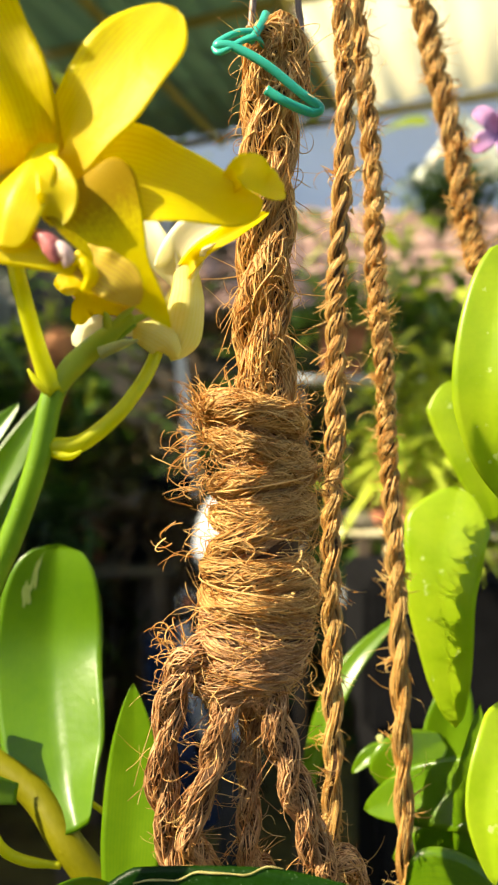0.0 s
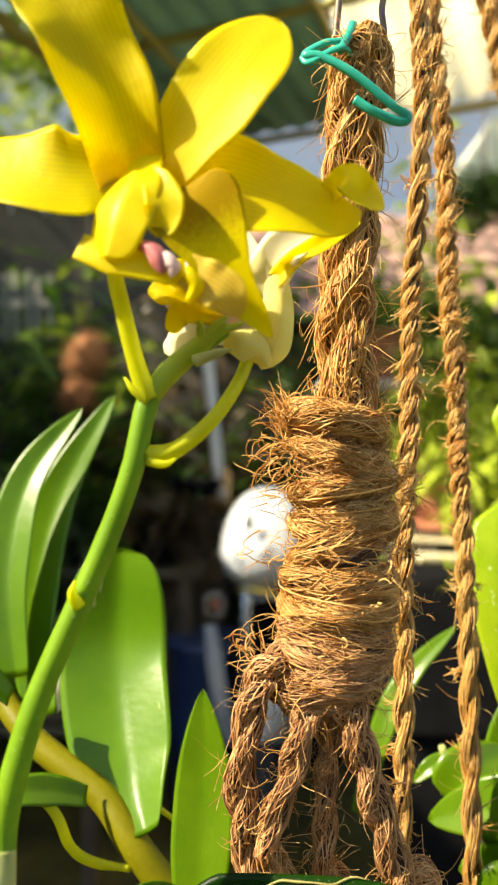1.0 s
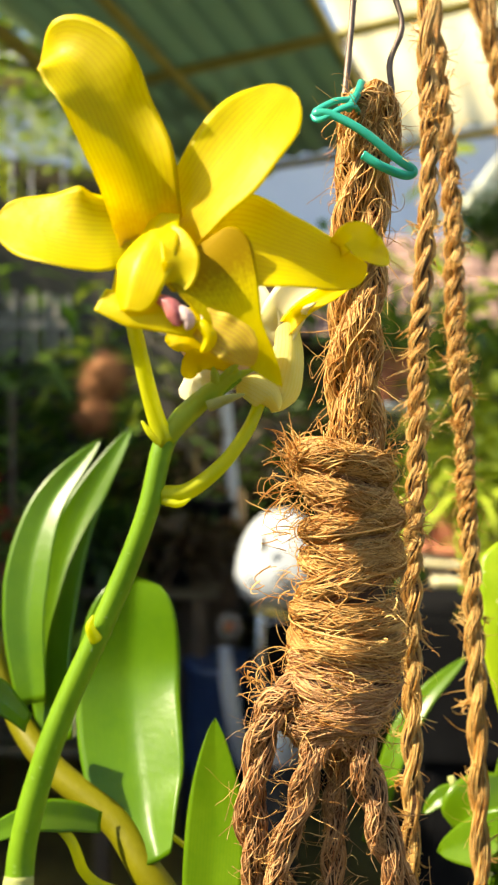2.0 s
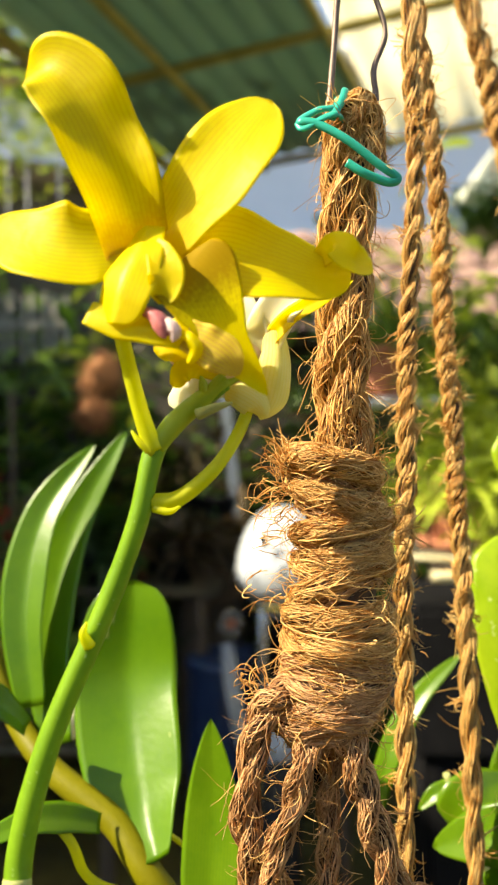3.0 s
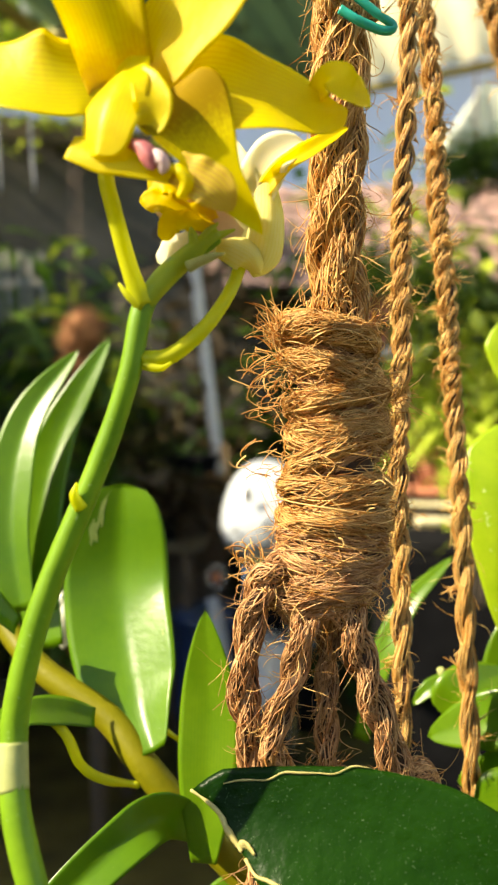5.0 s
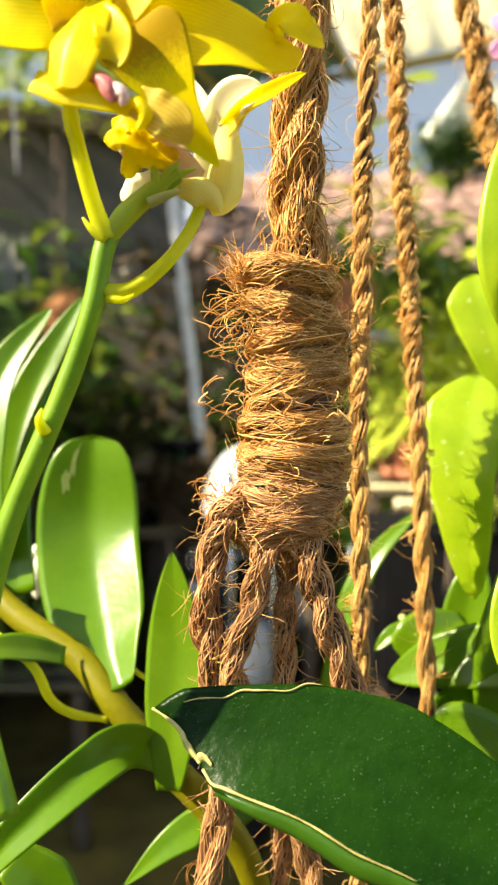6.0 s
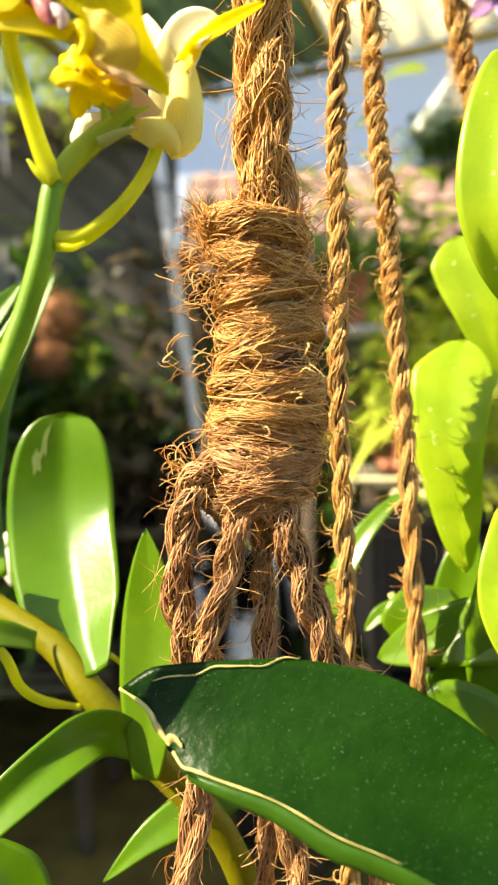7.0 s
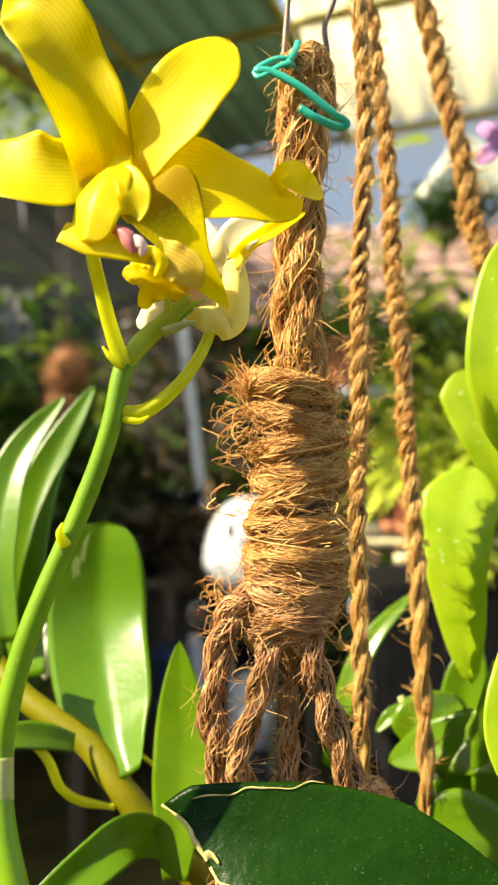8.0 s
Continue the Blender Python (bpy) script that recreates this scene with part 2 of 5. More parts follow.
PROFILES = {
    "lance": lambda s: np.sin(np.pi * np.clip(s, 0, 1) ** 0.75) ** 0.8 * (1 - 0.25 * s) + 0.05 * (1 - s),
    "oblong": lambda s: (0.26 + 0.74 * np.sin(np.pi / 2 * np.clip(s / 0.58, 0, 1)) ** 0.9) * np.clip(1 - np.clip((s - 0.5) / 0.5, 0, 1) ** 5.5, 0, 1) ** 0.5,
    "blunt": lambda s: np.clip(0.7 + 0.6 * s, 0, 1) * (1 - 0.40 * np.clip((s - 0.45) / 0.5, 0, 1)) * (1 - 0.45 * np.clip((s - 0.93) / 0.07, 0, 1) ** 1.5),
    "petal": lambda s: (0.30 + 0.70 * np.sin(np.pi * np.clip(0.08 + 0.62 * s, 0, 1))) * np.clip(1 - s**6, 0, 1) ** 0.5,
    "sepal": lambda s: (0.45 + 0.55 * np.sin(np.pi * np.clip(0.15 + 0.6 * s, 0, 1))) * np.clip(1 - s**4, 0, 1) ** 0.6,
    "scoop": lambda s: np.sqrt(1 - (1 - np.clip(0.02 + s / 0.30, 0, 1)) ** 2) * (0.80 + 0.20 * np.cos(np.pi * np.clip((s - 0.22) / 0.5, 0, 1))) * np.clip(1 - s**3.4, 0, 1) ** 0.8,
    "taper": lambda s: (0.5 + 0.5 * np.sin(np.pi / 2 * np.clip(s / 0.32, 0, 1))) * np.clip(1 - np.clip((s - 0.32) / 0.68, 0, 1) ** 1.5, 0, 1) ** 0.75,
    "hood": lambda s: (0.55 + 0.45 * np.sin(np.pi / 2 * np.clip(s * 1.5, 0, 1))) * np.clip(1 - s**9, 0, 1) ** 0.5,
    "strap": lambda s: np.clip(0.6 + s, 0, 1) * np.clip(1 - s**3, 0, 1) ** 0.7,
    "ovate": lambda s: (0.40 + 0.60 * np.sin(np.pi / 2 * np.clip(s / 0.5, 0, 1))) * np.clip(1 - np.clip((s - 0.5) / 0.5, 0, 1) ** 2.1, 0, 1) ** 0.85,
    "spade": lambda s: np.clip(s * 5, 0, 1) ** 0.6 * np.clip(1 - s, 0, 1) ** 0.55 * (1 + 0.25 * s),
}


def blade(name, ctrl, width, facing, mat, parent=None, label="", shape="lance", fold=0.1, cup=0.0, ruffle=0.0, thick=0.0007,
          nu=30, nv=10, twist=0.0, seed=0, waves=3.0):
    """A leaf or petal with two faces and a rim: spine through ctrl, facing is the side that its upper face turns to."""
    p = spline(ctrl, nu)
    s = np.linspace(0, 1, nu)
    w = width / 2 * PROFILES[shape](s)
    t = unit(np.gradient(p, axis=0))
    f = np.asarray(facing, float)
    side = unit(np.cross(t, f))
    nrm = np.cross(side, t)
    if twist:
        a = (twist * s)[:, None]
        side, nrm = side * np.cos(a) + nrm * np.sin(a), nrm * np.cos(a) - side * np.sin(a)
    v = np.linspace(-1, 1, nv)
    own = np.random.default_rng(seed + 5)
    ph = own.uniform(0, 6.28, 4)
    rip = ruffle * width * np.abs(v)[None] ** 2 * (np.sin(waves * 6.28 * s[:, None] + ph[0] + (v[None] > 0) * ph[1]) + 0.5 * np.sin(waves * 11 * s[:, None] + ph[2]))
    lift = (fold * np.abs(v)[None] + cup * v[None] ** 2) * w[:, None] + rip * (w / (width / 2))[:, None]
    uneven = 0.035 if ruffle > 0.01 else 0.015
    edge_l = 1 + uneven * (np.sin(7 * s + ph[3]) + 0.6 * np.sin(17 * s + ph[1]))
    edge_r = 1 + uneven * (np.sin(6 * s + ph[0]) + 0.6 * np.sin(19 * s + ph[2]))
    wl = w[:, None] * np.where(v[None] < 0, edge_l[:, None], edge_r[:, None])
    top = p[:, None] + side[:, None] * (wl * v[None])[..., None] + nrm[:, None] * lift[..., None]
    edge = np.clip(1.2 - np.abs(v) ** 6, 0.2, 1)[None, :, None] * np.clip(1.02 - s**8, 0.15, 1)[:, None, None]
    bot = top - nrm[:, None] * thick * edge
    verts = np.concatenate([top.reshape(-1, 3), bot.reshape(-1, 3)])
    q = nu * nv
    fs = []
    for i in range(nu - 1):
        for k in range(nv - 1):
            a = i * nv + k
            fs.append((a, a + nv, a + nv + 1, a + 1))
            fs.append((q + a, q + a + 1, q + a + nv + 1, q + a + nv))
    rim = [i * nv for i in range(nu)] + [(nu - 1) * nv + k for k in range(1, nv)] + [i * nv + nv - 1 for i in range(nu - 2, -1, -1)] + [k for k in range(nv - 2, 0, -1)]
    for a, b in zip(rim, rim[1:] + rim[:1]):
        fs.append((a, q + a, q + b, b))
    uv = np.stack(np.meshgrid((v + 1) / 2, s), -1).reshape(-1, 2)
    return from_arrays(name, verts, fs, mat, parent, label, uv=np.concatenate([uv, uv]))


def fibres_on(axis, r, count, turns, points=14, hair=0.00022, length=(0.25, 0.7), flare=0.25, fl_size=1.2, loose=0.8, clumps=7, spread=0.26, own=rng):
    """Fibres laid round a line, some of them springing off at their ends."""
    m = len(axis)
    t, u, v = frames_of(axis)
    rr = np.interp(np.linspace(0, 1, m), np.linspace(0, 1, len(np.atleast_1d(r))), np.atleast_1d(r))
    span = own.uniform(*length, count)
    s0 = own.uniform(-0.05, 1.05, count) - span / 2
    k = np.linspace(0, 1, points)[None]
    s = np.clip(s0[:, None] + span[:, None] * k, 0, 1)
    bunch = own.integers(0, clumps, count)
    start = 6.283 * bunch / clumps + own.normal(size=count) * spread + (own.random(count) < 0.25) * own.uniform(0, 6.283, count)
    sway = own.uniform(0, 6.283, clumps)[bunch][:, None]
    th = start[:, None] + 6.283 * turns * s + 0.35 * np.sin(9 * s + sway) + own.normal(size=(count, 1)) * loose * (k - 0.5) + 0.35 * loose * np.sin(k * own.uniform(3, 12, (count, 1)) + own.uniform(0, 6, (count, 1)))
    lay = (own.uniform(0.92, 1.14, clumps)[bunch] + own.normal(size=count) * 0.06)[:, None]
    off = (own.random(count) < flare)[:, None] * own.uniform(0.15, 1.0, (count, 1)) * fl_size
    end = np.clip((k - 0.72) / 0.28, 0, 1) ** 2
    rad = lay + off * end + 0.05 * np.sin(k * own.uniform(4, 14, (count, 1)))
    at = s * (m - 1)
    i = np.clip(at.astype(int), 0, m - 2)
    fr = (at - i)[..., None]
    pick = lambda a: a[i] * (1 - fr) + a[i + 1] * fr
    rs = (pick(rr[:, None])[..., 0] * rad)[..., None]
    lines = pick(axis) + rs * (pick(u) * np.cos(th)[..., None] + pick(v) * np.sin(th)[..., None])
    lines = lines + off[..., None] * end[..., None] * own.normal(size=(count, 1, 3)) * 0.004 * fl_size
    radii = hair * own.uniform(0.6, 1.3, (count, 1)) * np.clip(1.25 - k**4, 0.35, 1)
    return lines, radii * np.ones_like(s)


def hairs(roots, outs, lengths, points=12, hair=0.00012, curl=0.8, droop=0.1, own=rng):
    """Loose hairs from roots along outs, each curling steadily about an axis of its own."""
    n = len(roots)
    d = unit(np.asarray(outs))
    axis = unit(np.cross(d, own.normal(size=(n, 3))) + 0.35 * own.normal(size=(n, 3)))
    rate = own.normal(size=(n, 1)) * curl * 2.2 / points
    gain = own.uniform(0.6, 1.9, (n, 1)) ** (1.0 / points)
    step = np.asarray(lengths)[:, None] / (points - 1)
    p = np.asarray(roots, float)
    line = [p]
    for _ in range(points - 1):
        p = p + d * step
        line.append(p)
        d = unit(d + np.cross(axis, d) * rate + own.normal(size=(n, 3)) * 0.05 * curl - np.array([0, 0, 1.0]) * droop * 0.12)
        rate = rate * gain
    k = np.linspace(0, 1, points)[None]
    radii = hair * own.uniform(0.55, 1.35, (n, 1)) * (1.1 - 0.65 * k)
    return np.stack(line, 1), radii


def surface_hairs(axis, r, count, length, own=rng, **kw):
    t, u, v = frames_of(axis)
    i = own.integers(0, len(axis), count)
    a = own.uniform(0, 6.283, count)[:, None]
    out = u[i] * np.cos(a) + v[i] * np.sin(a)
    rr = np.interp(i, np.linspace(0, len(axis) - 1, len(np.atleast_1d(r))), np.atleast_1d(r))[:, None]
    dirs = out + t[i] * own.normal(size=(count, 1)) * 0.8 + own.normal(size=(count, 3)) * 0.3
    return hairs(axis[i] + out * rr, dirs, own.uniform(*length, count), own=own, **kw)


def yarn(name, axis, r, count, turns, parent, label="", mat=COIR, core=True, **kw):
    """One strand of a rope: a core and the fibres laid round it."""
    v1, f1 = tubes(*fibres_on(axis, r, count, turns, **kw))
    ob = from_arrays(name, v1, f1, mat, parent, label)
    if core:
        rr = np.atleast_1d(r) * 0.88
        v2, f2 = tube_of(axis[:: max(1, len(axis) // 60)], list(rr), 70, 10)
        from_arrays("strand_core", v2, f2, COIR_GAP_SHADE, ob)
    return ob


def laid_strands(axis, offset, turns, k, phase=0.0):
    t, u, v = frames_of(axis)
    s = np.linspace(0, 1, len(axis))[:, None]
    d = np.linalg.norm(np.diff(axis, axis=0), axis=1).sum()
    return [axis + offset * (u * np.cos(6.283 * (turns * s + j / k) + phase) + v * np.sin(6.283 * (turns * s + j / k) + phase)) for j in range(k)], d

def joined(chunks):
    shift, vs, fs = 0, [], []
    for v, f in chunks:
        vs.append(v)
        fs.append(np.asarray(f) + shift)
        shift += len(v)
    return np.concatenate(vs), np.concatenate(fs)
# ---- the bound coir rope ----
pole = thing("coir_rope_bundle", "thick frayed coir rope bound with many coils, hung on wire", "rope", at=(0.0029, 0.2120, 1.2168))
FUZZ = []
top_axis = spline([(0.0079, 0.2120, 1.3708), (0.0068, 0.2120, 1.3509), (0.0054, 0.2120, 1.3277), (0.0048, 0.2120, 1.3045), (0.0042, 0.2120, 1.2829), (0.0050, 0.2120, 1.2565)], 120)
strands, _ = laid_strands(top_axis, 0.0043, 1.7, 3, 0.9)
for axis in strands:
    yarn("twisted_strand", axis, [0.0036, 0.0041, 0.0041, 0.0040, 0.0044], 560, -0.9, pole, length=(0.12, 0.45), flare=0.2, hair=0.00024, loose=1.5)
v, f = tubes(*surface_hairs(top_axis, 0.0075, 130, (0.004, 0.022), hair=0.00013, curl=1.6))
FUZZ.append((v, f))
# doubled-over head of the rope, behind the tie
head = spline([(0.0025, 0.2120, 1.3493), (0.0031, 0.2090, 1.3626), (0.0075, 0.2080, 1.3673), (0.0126, 0.2120, 1.3641), (0.0140, 0.2160, 1.3527)], 50)
yarn("rope_head", head, [0.004, 0.0045, 0.0045, 0.004], 300, 0.8, pole, length=(0.2, 0.6), flare=0.3)

knot_axis = spline([(0.0009, 0.2130, 1.2589), (0.0037, 0.2130, 1.2399), (0.0033, 0.2130, 1.2216), (0.0026, 0.2130, 1.2033), (0.0016, 0.2130, 1.1917), (-0.0005, 0.2130, 1.1809)], 60)
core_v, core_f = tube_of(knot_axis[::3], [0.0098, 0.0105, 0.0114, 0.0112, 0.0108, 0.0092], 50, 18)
from_arrays("bundle_core", core_v, core_f, COIR_GAP_SHADE, pole)
COILS = 11
coil_r = np.interp(np.linspace(0, 1, COILS), [0, 0.1, 0.25, 0.4, 0.6, 0.75, 0.88, 1], [0.0122, 0.0112, 0.0118, 0.0126, 0.0136, 0.0136, 0.0126, 0.0122])
for c in range(COILS):
    own = np.random.default_rng(40 + c)
    s = (c + 0.2) / (COILS - 0.6)
    mid = knot_axis[int(np.clip(s, 0, 1) * 59)]
    a = np.linspace(0, 2 * np.pi * 1.04, 60)
    tilt = own.normal() * 0.0040 + 0.0012
    wob = 0.0006 * np.sin(3 * a + own.uniform(0, 6))
    radius = coil_r[c] + wob + own.normal() * 0.0007
    ring = mid + np.stack([radius * np.cos(a), radius * 0.92 * np.sin(a), tilt * np.cos(a + own.uniform(-0.6, 0.6)) + 0.0012 * (a / 6.283 - 0.5)], 1)
    thick = 0.0040 if c in (0, COILS - 1) else 0.0034 + 0.0006 * own.random()
    # from the eighth coil down the browner colour paints in the shade
    yarn("coil", ring, thick, 980, own.choice([-1, 1]) * own.uniform(0.2, 0.8), pole, mat=COIR if c < 7 else COIR_SHADED, length=(0.12, 0.42), flare=0.12, fl_size=0.6, hair=0.00018, loose=1.2 if c < 5 else 0.7, clumps=7, spread=0.13)
    # the layer of windings beneath, seen in the gaps
    under = ring + (ring - mid) * (-0.24, -0.24, 0) - np.array([0, 0, 0.0042])
    yarn("coil", under, thick * 0.95, 560, own.uniform(-0.6, 0.6), pole, mat=COIR_SHADED, core=False, length=(0.12, 0.42), flare=0.02, hair=0.00017, loose=0.9, clumps=8)
    v, f = tubes(*surface_hairs(ring, thick * 0.98, 40, (0.004, 0.018), hair=0.00013, curl=1.5))
    FUZZ.append((v, f))
# stray fibres wound crosswise over the coils
own = np.random.default_rng(63)
wind = own.normal(0, 5.0, (90, 1))
v, f = tubes(*fibres_on(knot_axis, [0.0150, 0.0146, 0.0156, 0.0166, 0.0156, 0.0146], 90, wind, points=22, length=(0.05, 0.2), flare=0.5, fl_size=0.35, hair=0.0002, loose=1.0, own=own))
FUZZ.append((v, f))
# broken fibres that loop over the coils in every direction
own = np.random.default_rng(64)
loops, widths = [], []
for k in range(150):
    u0, a0 = own.uniform(0.02, 0.98), own.uniform(math.pi, 2 * math.pi)
    slope, reach, bow = own.normal() * 0.45, own.uniform(0.6, 1.9), own.normal() * 0.4
    q = np.linspace(-0.5, 0.5, 12)
    ang = a0 + reach * q
    up = reach * 0.0135 * (slope * q + bow * (q * q - 0.08))
    mid = knot_axis[np.clip(u0 * 59 - up / 0.0013, 0, 59).astype(int)]
    lift = 0.0156 + 0.0010 * own.random() + own.uniform(0, 0.0025) * np.clip(q + 0.1, 0, 1) * 2
    wide = np.interp(u0, [0, 0.1, 0.25, 0.4, 0.6, 0.75, 0.88, 1], [0.92, 0.88, 0.92, 0.98, 1.04, 1.04, 0.98, 0.94])
    loops.append(np.stack([mid[:, 0] + lift * wide * np.cos(ang), mid[:, 1] + lift * wide * 0.93 * np.sin(ang), knot_axis[int(u0 * 59), 2] + up], 1))
    widths.append(own.uniform(0.00010, 0.00021) * np.clip(1.2 - (2 * q) ** 4, 0.4, 1))
FUZZ.append(tubes(np.array(loops), np.array(widths)))
# tufts at the upper rim, where the ends stick out
own = np.random.default_rng(77)
def tuft(root, way, count, spread, length, hair=0.00021):
    roots = np.asarray(root) + own.normal(size=(count, 3)) * spread
    outs = np.asarray(way) + own.normal(size=(count, 3)) * 0.38
    FUZZ.append(tubes(*hairs(roots, outs, own.uniform(*length, count), hair=hair, curl=1.1, droop=0.3)))
tuft((-0.0117, 0.2080, 1.2586), (-0.75, -0.2, 0.8), 85, 0.0020, (0.005, 0.0125))
tuft((-0.0141, 0.2060, 1.2497), (-0.9, -0.35, -0.05), 50, 0.0030, (0.004, 0.0105))
tuft((-0.0128, 0.2060, 1.2405), (-0.9, -0.35, -0.1), 34, 0.0030, (0.004, 0.0110))
tuft((0.0147, 0.2060, 1.2612), (0.6, -0.2, 0.8), 26, 0.0026, (0.0028, 0.0078))
tuft((0.0017, 0.2040, 1.2658), (0.1, -0.3, 0.95), 60, 0.0040, (0.0028, 0.0078))
tuft((0.0166, 0.2070, 1.2403), (1, -0.1, 0.1), 40, 0.0040, (0.0035, 0.0117))
tuft((-0.0130, 0.2070, 1.2238), (-1, -0.1, 0.1), 22, 0.0050, (0.0056, 0.0130))
tuft((-0.0216, 0.2120, 1.1915), (-0.6, 0.0, 0.85), 18, 0.0022, (0.0042, 0.0084))
tuft((-0.0233, 0.2120, 1.1882), (-0.9, 0.0, 0.5), 16, 0.0030, (0.0056, 0.0117))
tuft((0.0078, 0.1980, 1.2145), (0.4, -0.6, 0.2), 50, 0.0080, (0.0028, 0.0078))

# the legs of the hanger below the binding
LEGS = [
    ([(-0.0060, 0.2090, 1.1861), (-0.0134, 0.2060, 1.1909), (-0.0195, 0.2060, 1.1852), (-0.0230, 0.2080, 1.1723), (-0.0253, 0.2100, 1.1510), (-0.0232, 0.2130, 1.1341), (-0.0229, 0.2150, 1.1131), (-0.0213, 0.2150, 1.0908), (-0.0281, 0.2150, 1.0595), (-0.0328, 0.2150, 1.0347)], 0.0042, 2),
    ([(-0.0037, 0.2060, 1.1839), (-0.0077, 0.2040, 1.1718), (-0.0112, 0.2060, 1.1564), (-0.0177, 0.2090, 1.1370), (-0.0134, 0.2130, 1.1274), (-0.0080, 0.2150, 1.1046), (0.0052, 0.2180, 1.0769), (0.0084, 0.2180, 1.0557), (0.0090, 0.2180, 1.0325)], 0.0036, 2),
    ([(0.0017, 0.2130, 1.1801), (0.0003, 0.2140, 1.1614), (0.0001, 0.2150, 1.1426), (-0.0000, 0.2160, 1.1253), (0.0047, 0.2180, 1.1203), (0.0021, 0.2240, 1.0949), (-0.0017, 0.2260, 1.0630), (-0.0039, 0.2260, 1.0260)], 0.0032, 2),
    ([(0.0043, 0.2060, 1.1849), (0.0067, 0.2040, 1.1737), (0.0109, 0.2060, 1.1586), (0.0166, 0.2090, 1.1412), (0.0224, 0.2130, 1.1244), (0.0299, 0.2180, 1.1236), (0.0324, 0.2240, 1.1020), (0.0353, 0.2260, 1.0721), (0.0370, 0.2260, 1.0262)], 0.0045, 2),
]
for ctrl, r, k in LEGS:
    axis = spline(ctrl, 150)
    rope_strands, length = laid_strands(axis, r * 0.46, 4.2, k, 1.0)
    for a in rope_strands:
        # shade on the legs is painted by the browner coir
        yarn("leg_strand", a, [r * 0.66, r * 0.62, r * 0.6], 480, -0.8, pole, mat=COIR_SHADED, length=(0.06, 0.24), flare=0.22, hair=0.00023, loose=1.7)
    v, f = tubes(*surface_hairs(axis, r * 0.95, 130, (0.003, 0.014), hair=0.00012, curl=1.6))
    FUZZ.append((v, f))

tagged(from_arrays("fuzz", *joined(FUZZ), COIR, pole), "fine loose coir fibres", kind="stuff")

# ---- wire hook and plastic tie ----
hook = thing("wire_hanger", "rusty brown wire hooked through the coir rope head", "wire", at=(0.0043, 0.2140, 1.3811))
rod("wire_arm", [(0.0049, 0.2160, 1.4866), (0.0036, 0.2160, 1.4203), (0.0026, 0.2160, 1.3985), (0.0008, 0.2140, 1.3758), (-0.0005, 0.2140, 1.3614), (0.0048, 0.2180, 1.3504)], 0.0011, WIRE, hook, n=60, sides=8, bumps=0.06)
rod("wire_arm", [(0.0080, 0.2200, 1.4903), (0.0126, 0.2200, 1.4228), (0.0156, 0.2200, 1.4098), (0.0188, 0.2200, 1.3977), (0.0151, 0.2200, 1.3858), (0.0157, 0.2200, 1.3748), (0.0121, 0.2200, 1.3602)], 0.0010, WIRE, hook, n=60, sides=8, bumps=0.06)
tie = thing("plastic_tie", "bright sea-green plastic string tied round the rope head", "tie", at=(0.0006, 0.2030, 1.3594))
rod("string", [(0.0031, 0.2100, 1.3714), (0.0015, 0.2030, 1.3655), (-0.0035, 0.2010, 1.3638), (-0.0090, 0.2005, 1.3604), (-0.0044, 0.1995, 1.3592), (0.0047, 0.1990, 1.3539), (0.0145, 0.2000, 1.3465), (0.0198, 0.2015, 1.3433), (0.0171, 0.2015, 1.3420), (0.0098, 0.2000, 1.3443), (0.0048, 0.2000, 1.3475)], 0.0013, TIE, tie, n=110, sides=10, flat=0.65)
rod("string_end", [(0.0003, 0.2000, 1.3607), (0.0034, 0.2030, 1.3671), (0.0049, 0.2060, 1.3723)], 0.0012, TIE, tie, n=16, sides=8, flat=0.6)
rod("string_loop", [(-0.0096, 0.2015, 1.3603), (-0.0078, 0.2000, 1.3579), (-0.0013, 0.1995, 1.3610), (0.0022, 0.2000, 1.3619), (0.0041, 0.2060, 1.3626)], 0.0012, TIE, tie, n=30, sides=8, flat=0.6)

# ---- the thinner hanging ropes behind ----
def hanging_rope(label, ctrl, r, turns, seed):
    own = np.random.default_rng(seed)
    axis = spline(ctrl, 260)
    axis = axis + 0.0004 * np.stack([np.sin(np.linspace(0, 22, 260) + seed), np.cos(np.linspace(0, 15, 260)), np.zeros(260)], 1)
    ob = thing("hanging_rope", label, "rope", "thin hanging coir ropes", at=ctrl[len(ctrl) // 2])
    ss, _ = laid_strands(axis, r * 0.5, turns, 2, seed)
    for a in ss:
        yarn("rope_strand", a, [r * 0.6, r * 0.63, r * 0.58], 700, -turns * 0.12, ob, mat=COIR_PALE, length=(0.03, 0.12), flare=0.16, fl_size=1.0, hair=0.0002)
    chunks = [tubes(*surface_hairs(axis, r * 0.9, 150, (0.003, 0.013), hair=0.00012, curl=1.5))]
    for k in range(64):
        i = int(own.integers(6, 250))
        out = unit(own.normal(size=3) * (1, 1, 0.3))
        roots = axis[i] + out * r * 0.8 + own.normal(size=(9, 3)) * 0.0009
        chunks.append(tubes(*hairs(roots, out + own.normal(size=(9, 3)) * 0.3 + (0, 0, own.normal() * 0.8), own.uniform(0.002, 0.008, 9), hair=0.00022, curl=0.9)))
    v, f = joined(chunks)
    tagged(from_arrays("fuzz", v, f, COIR_PALE, ob), kind="stuff")
    return ob

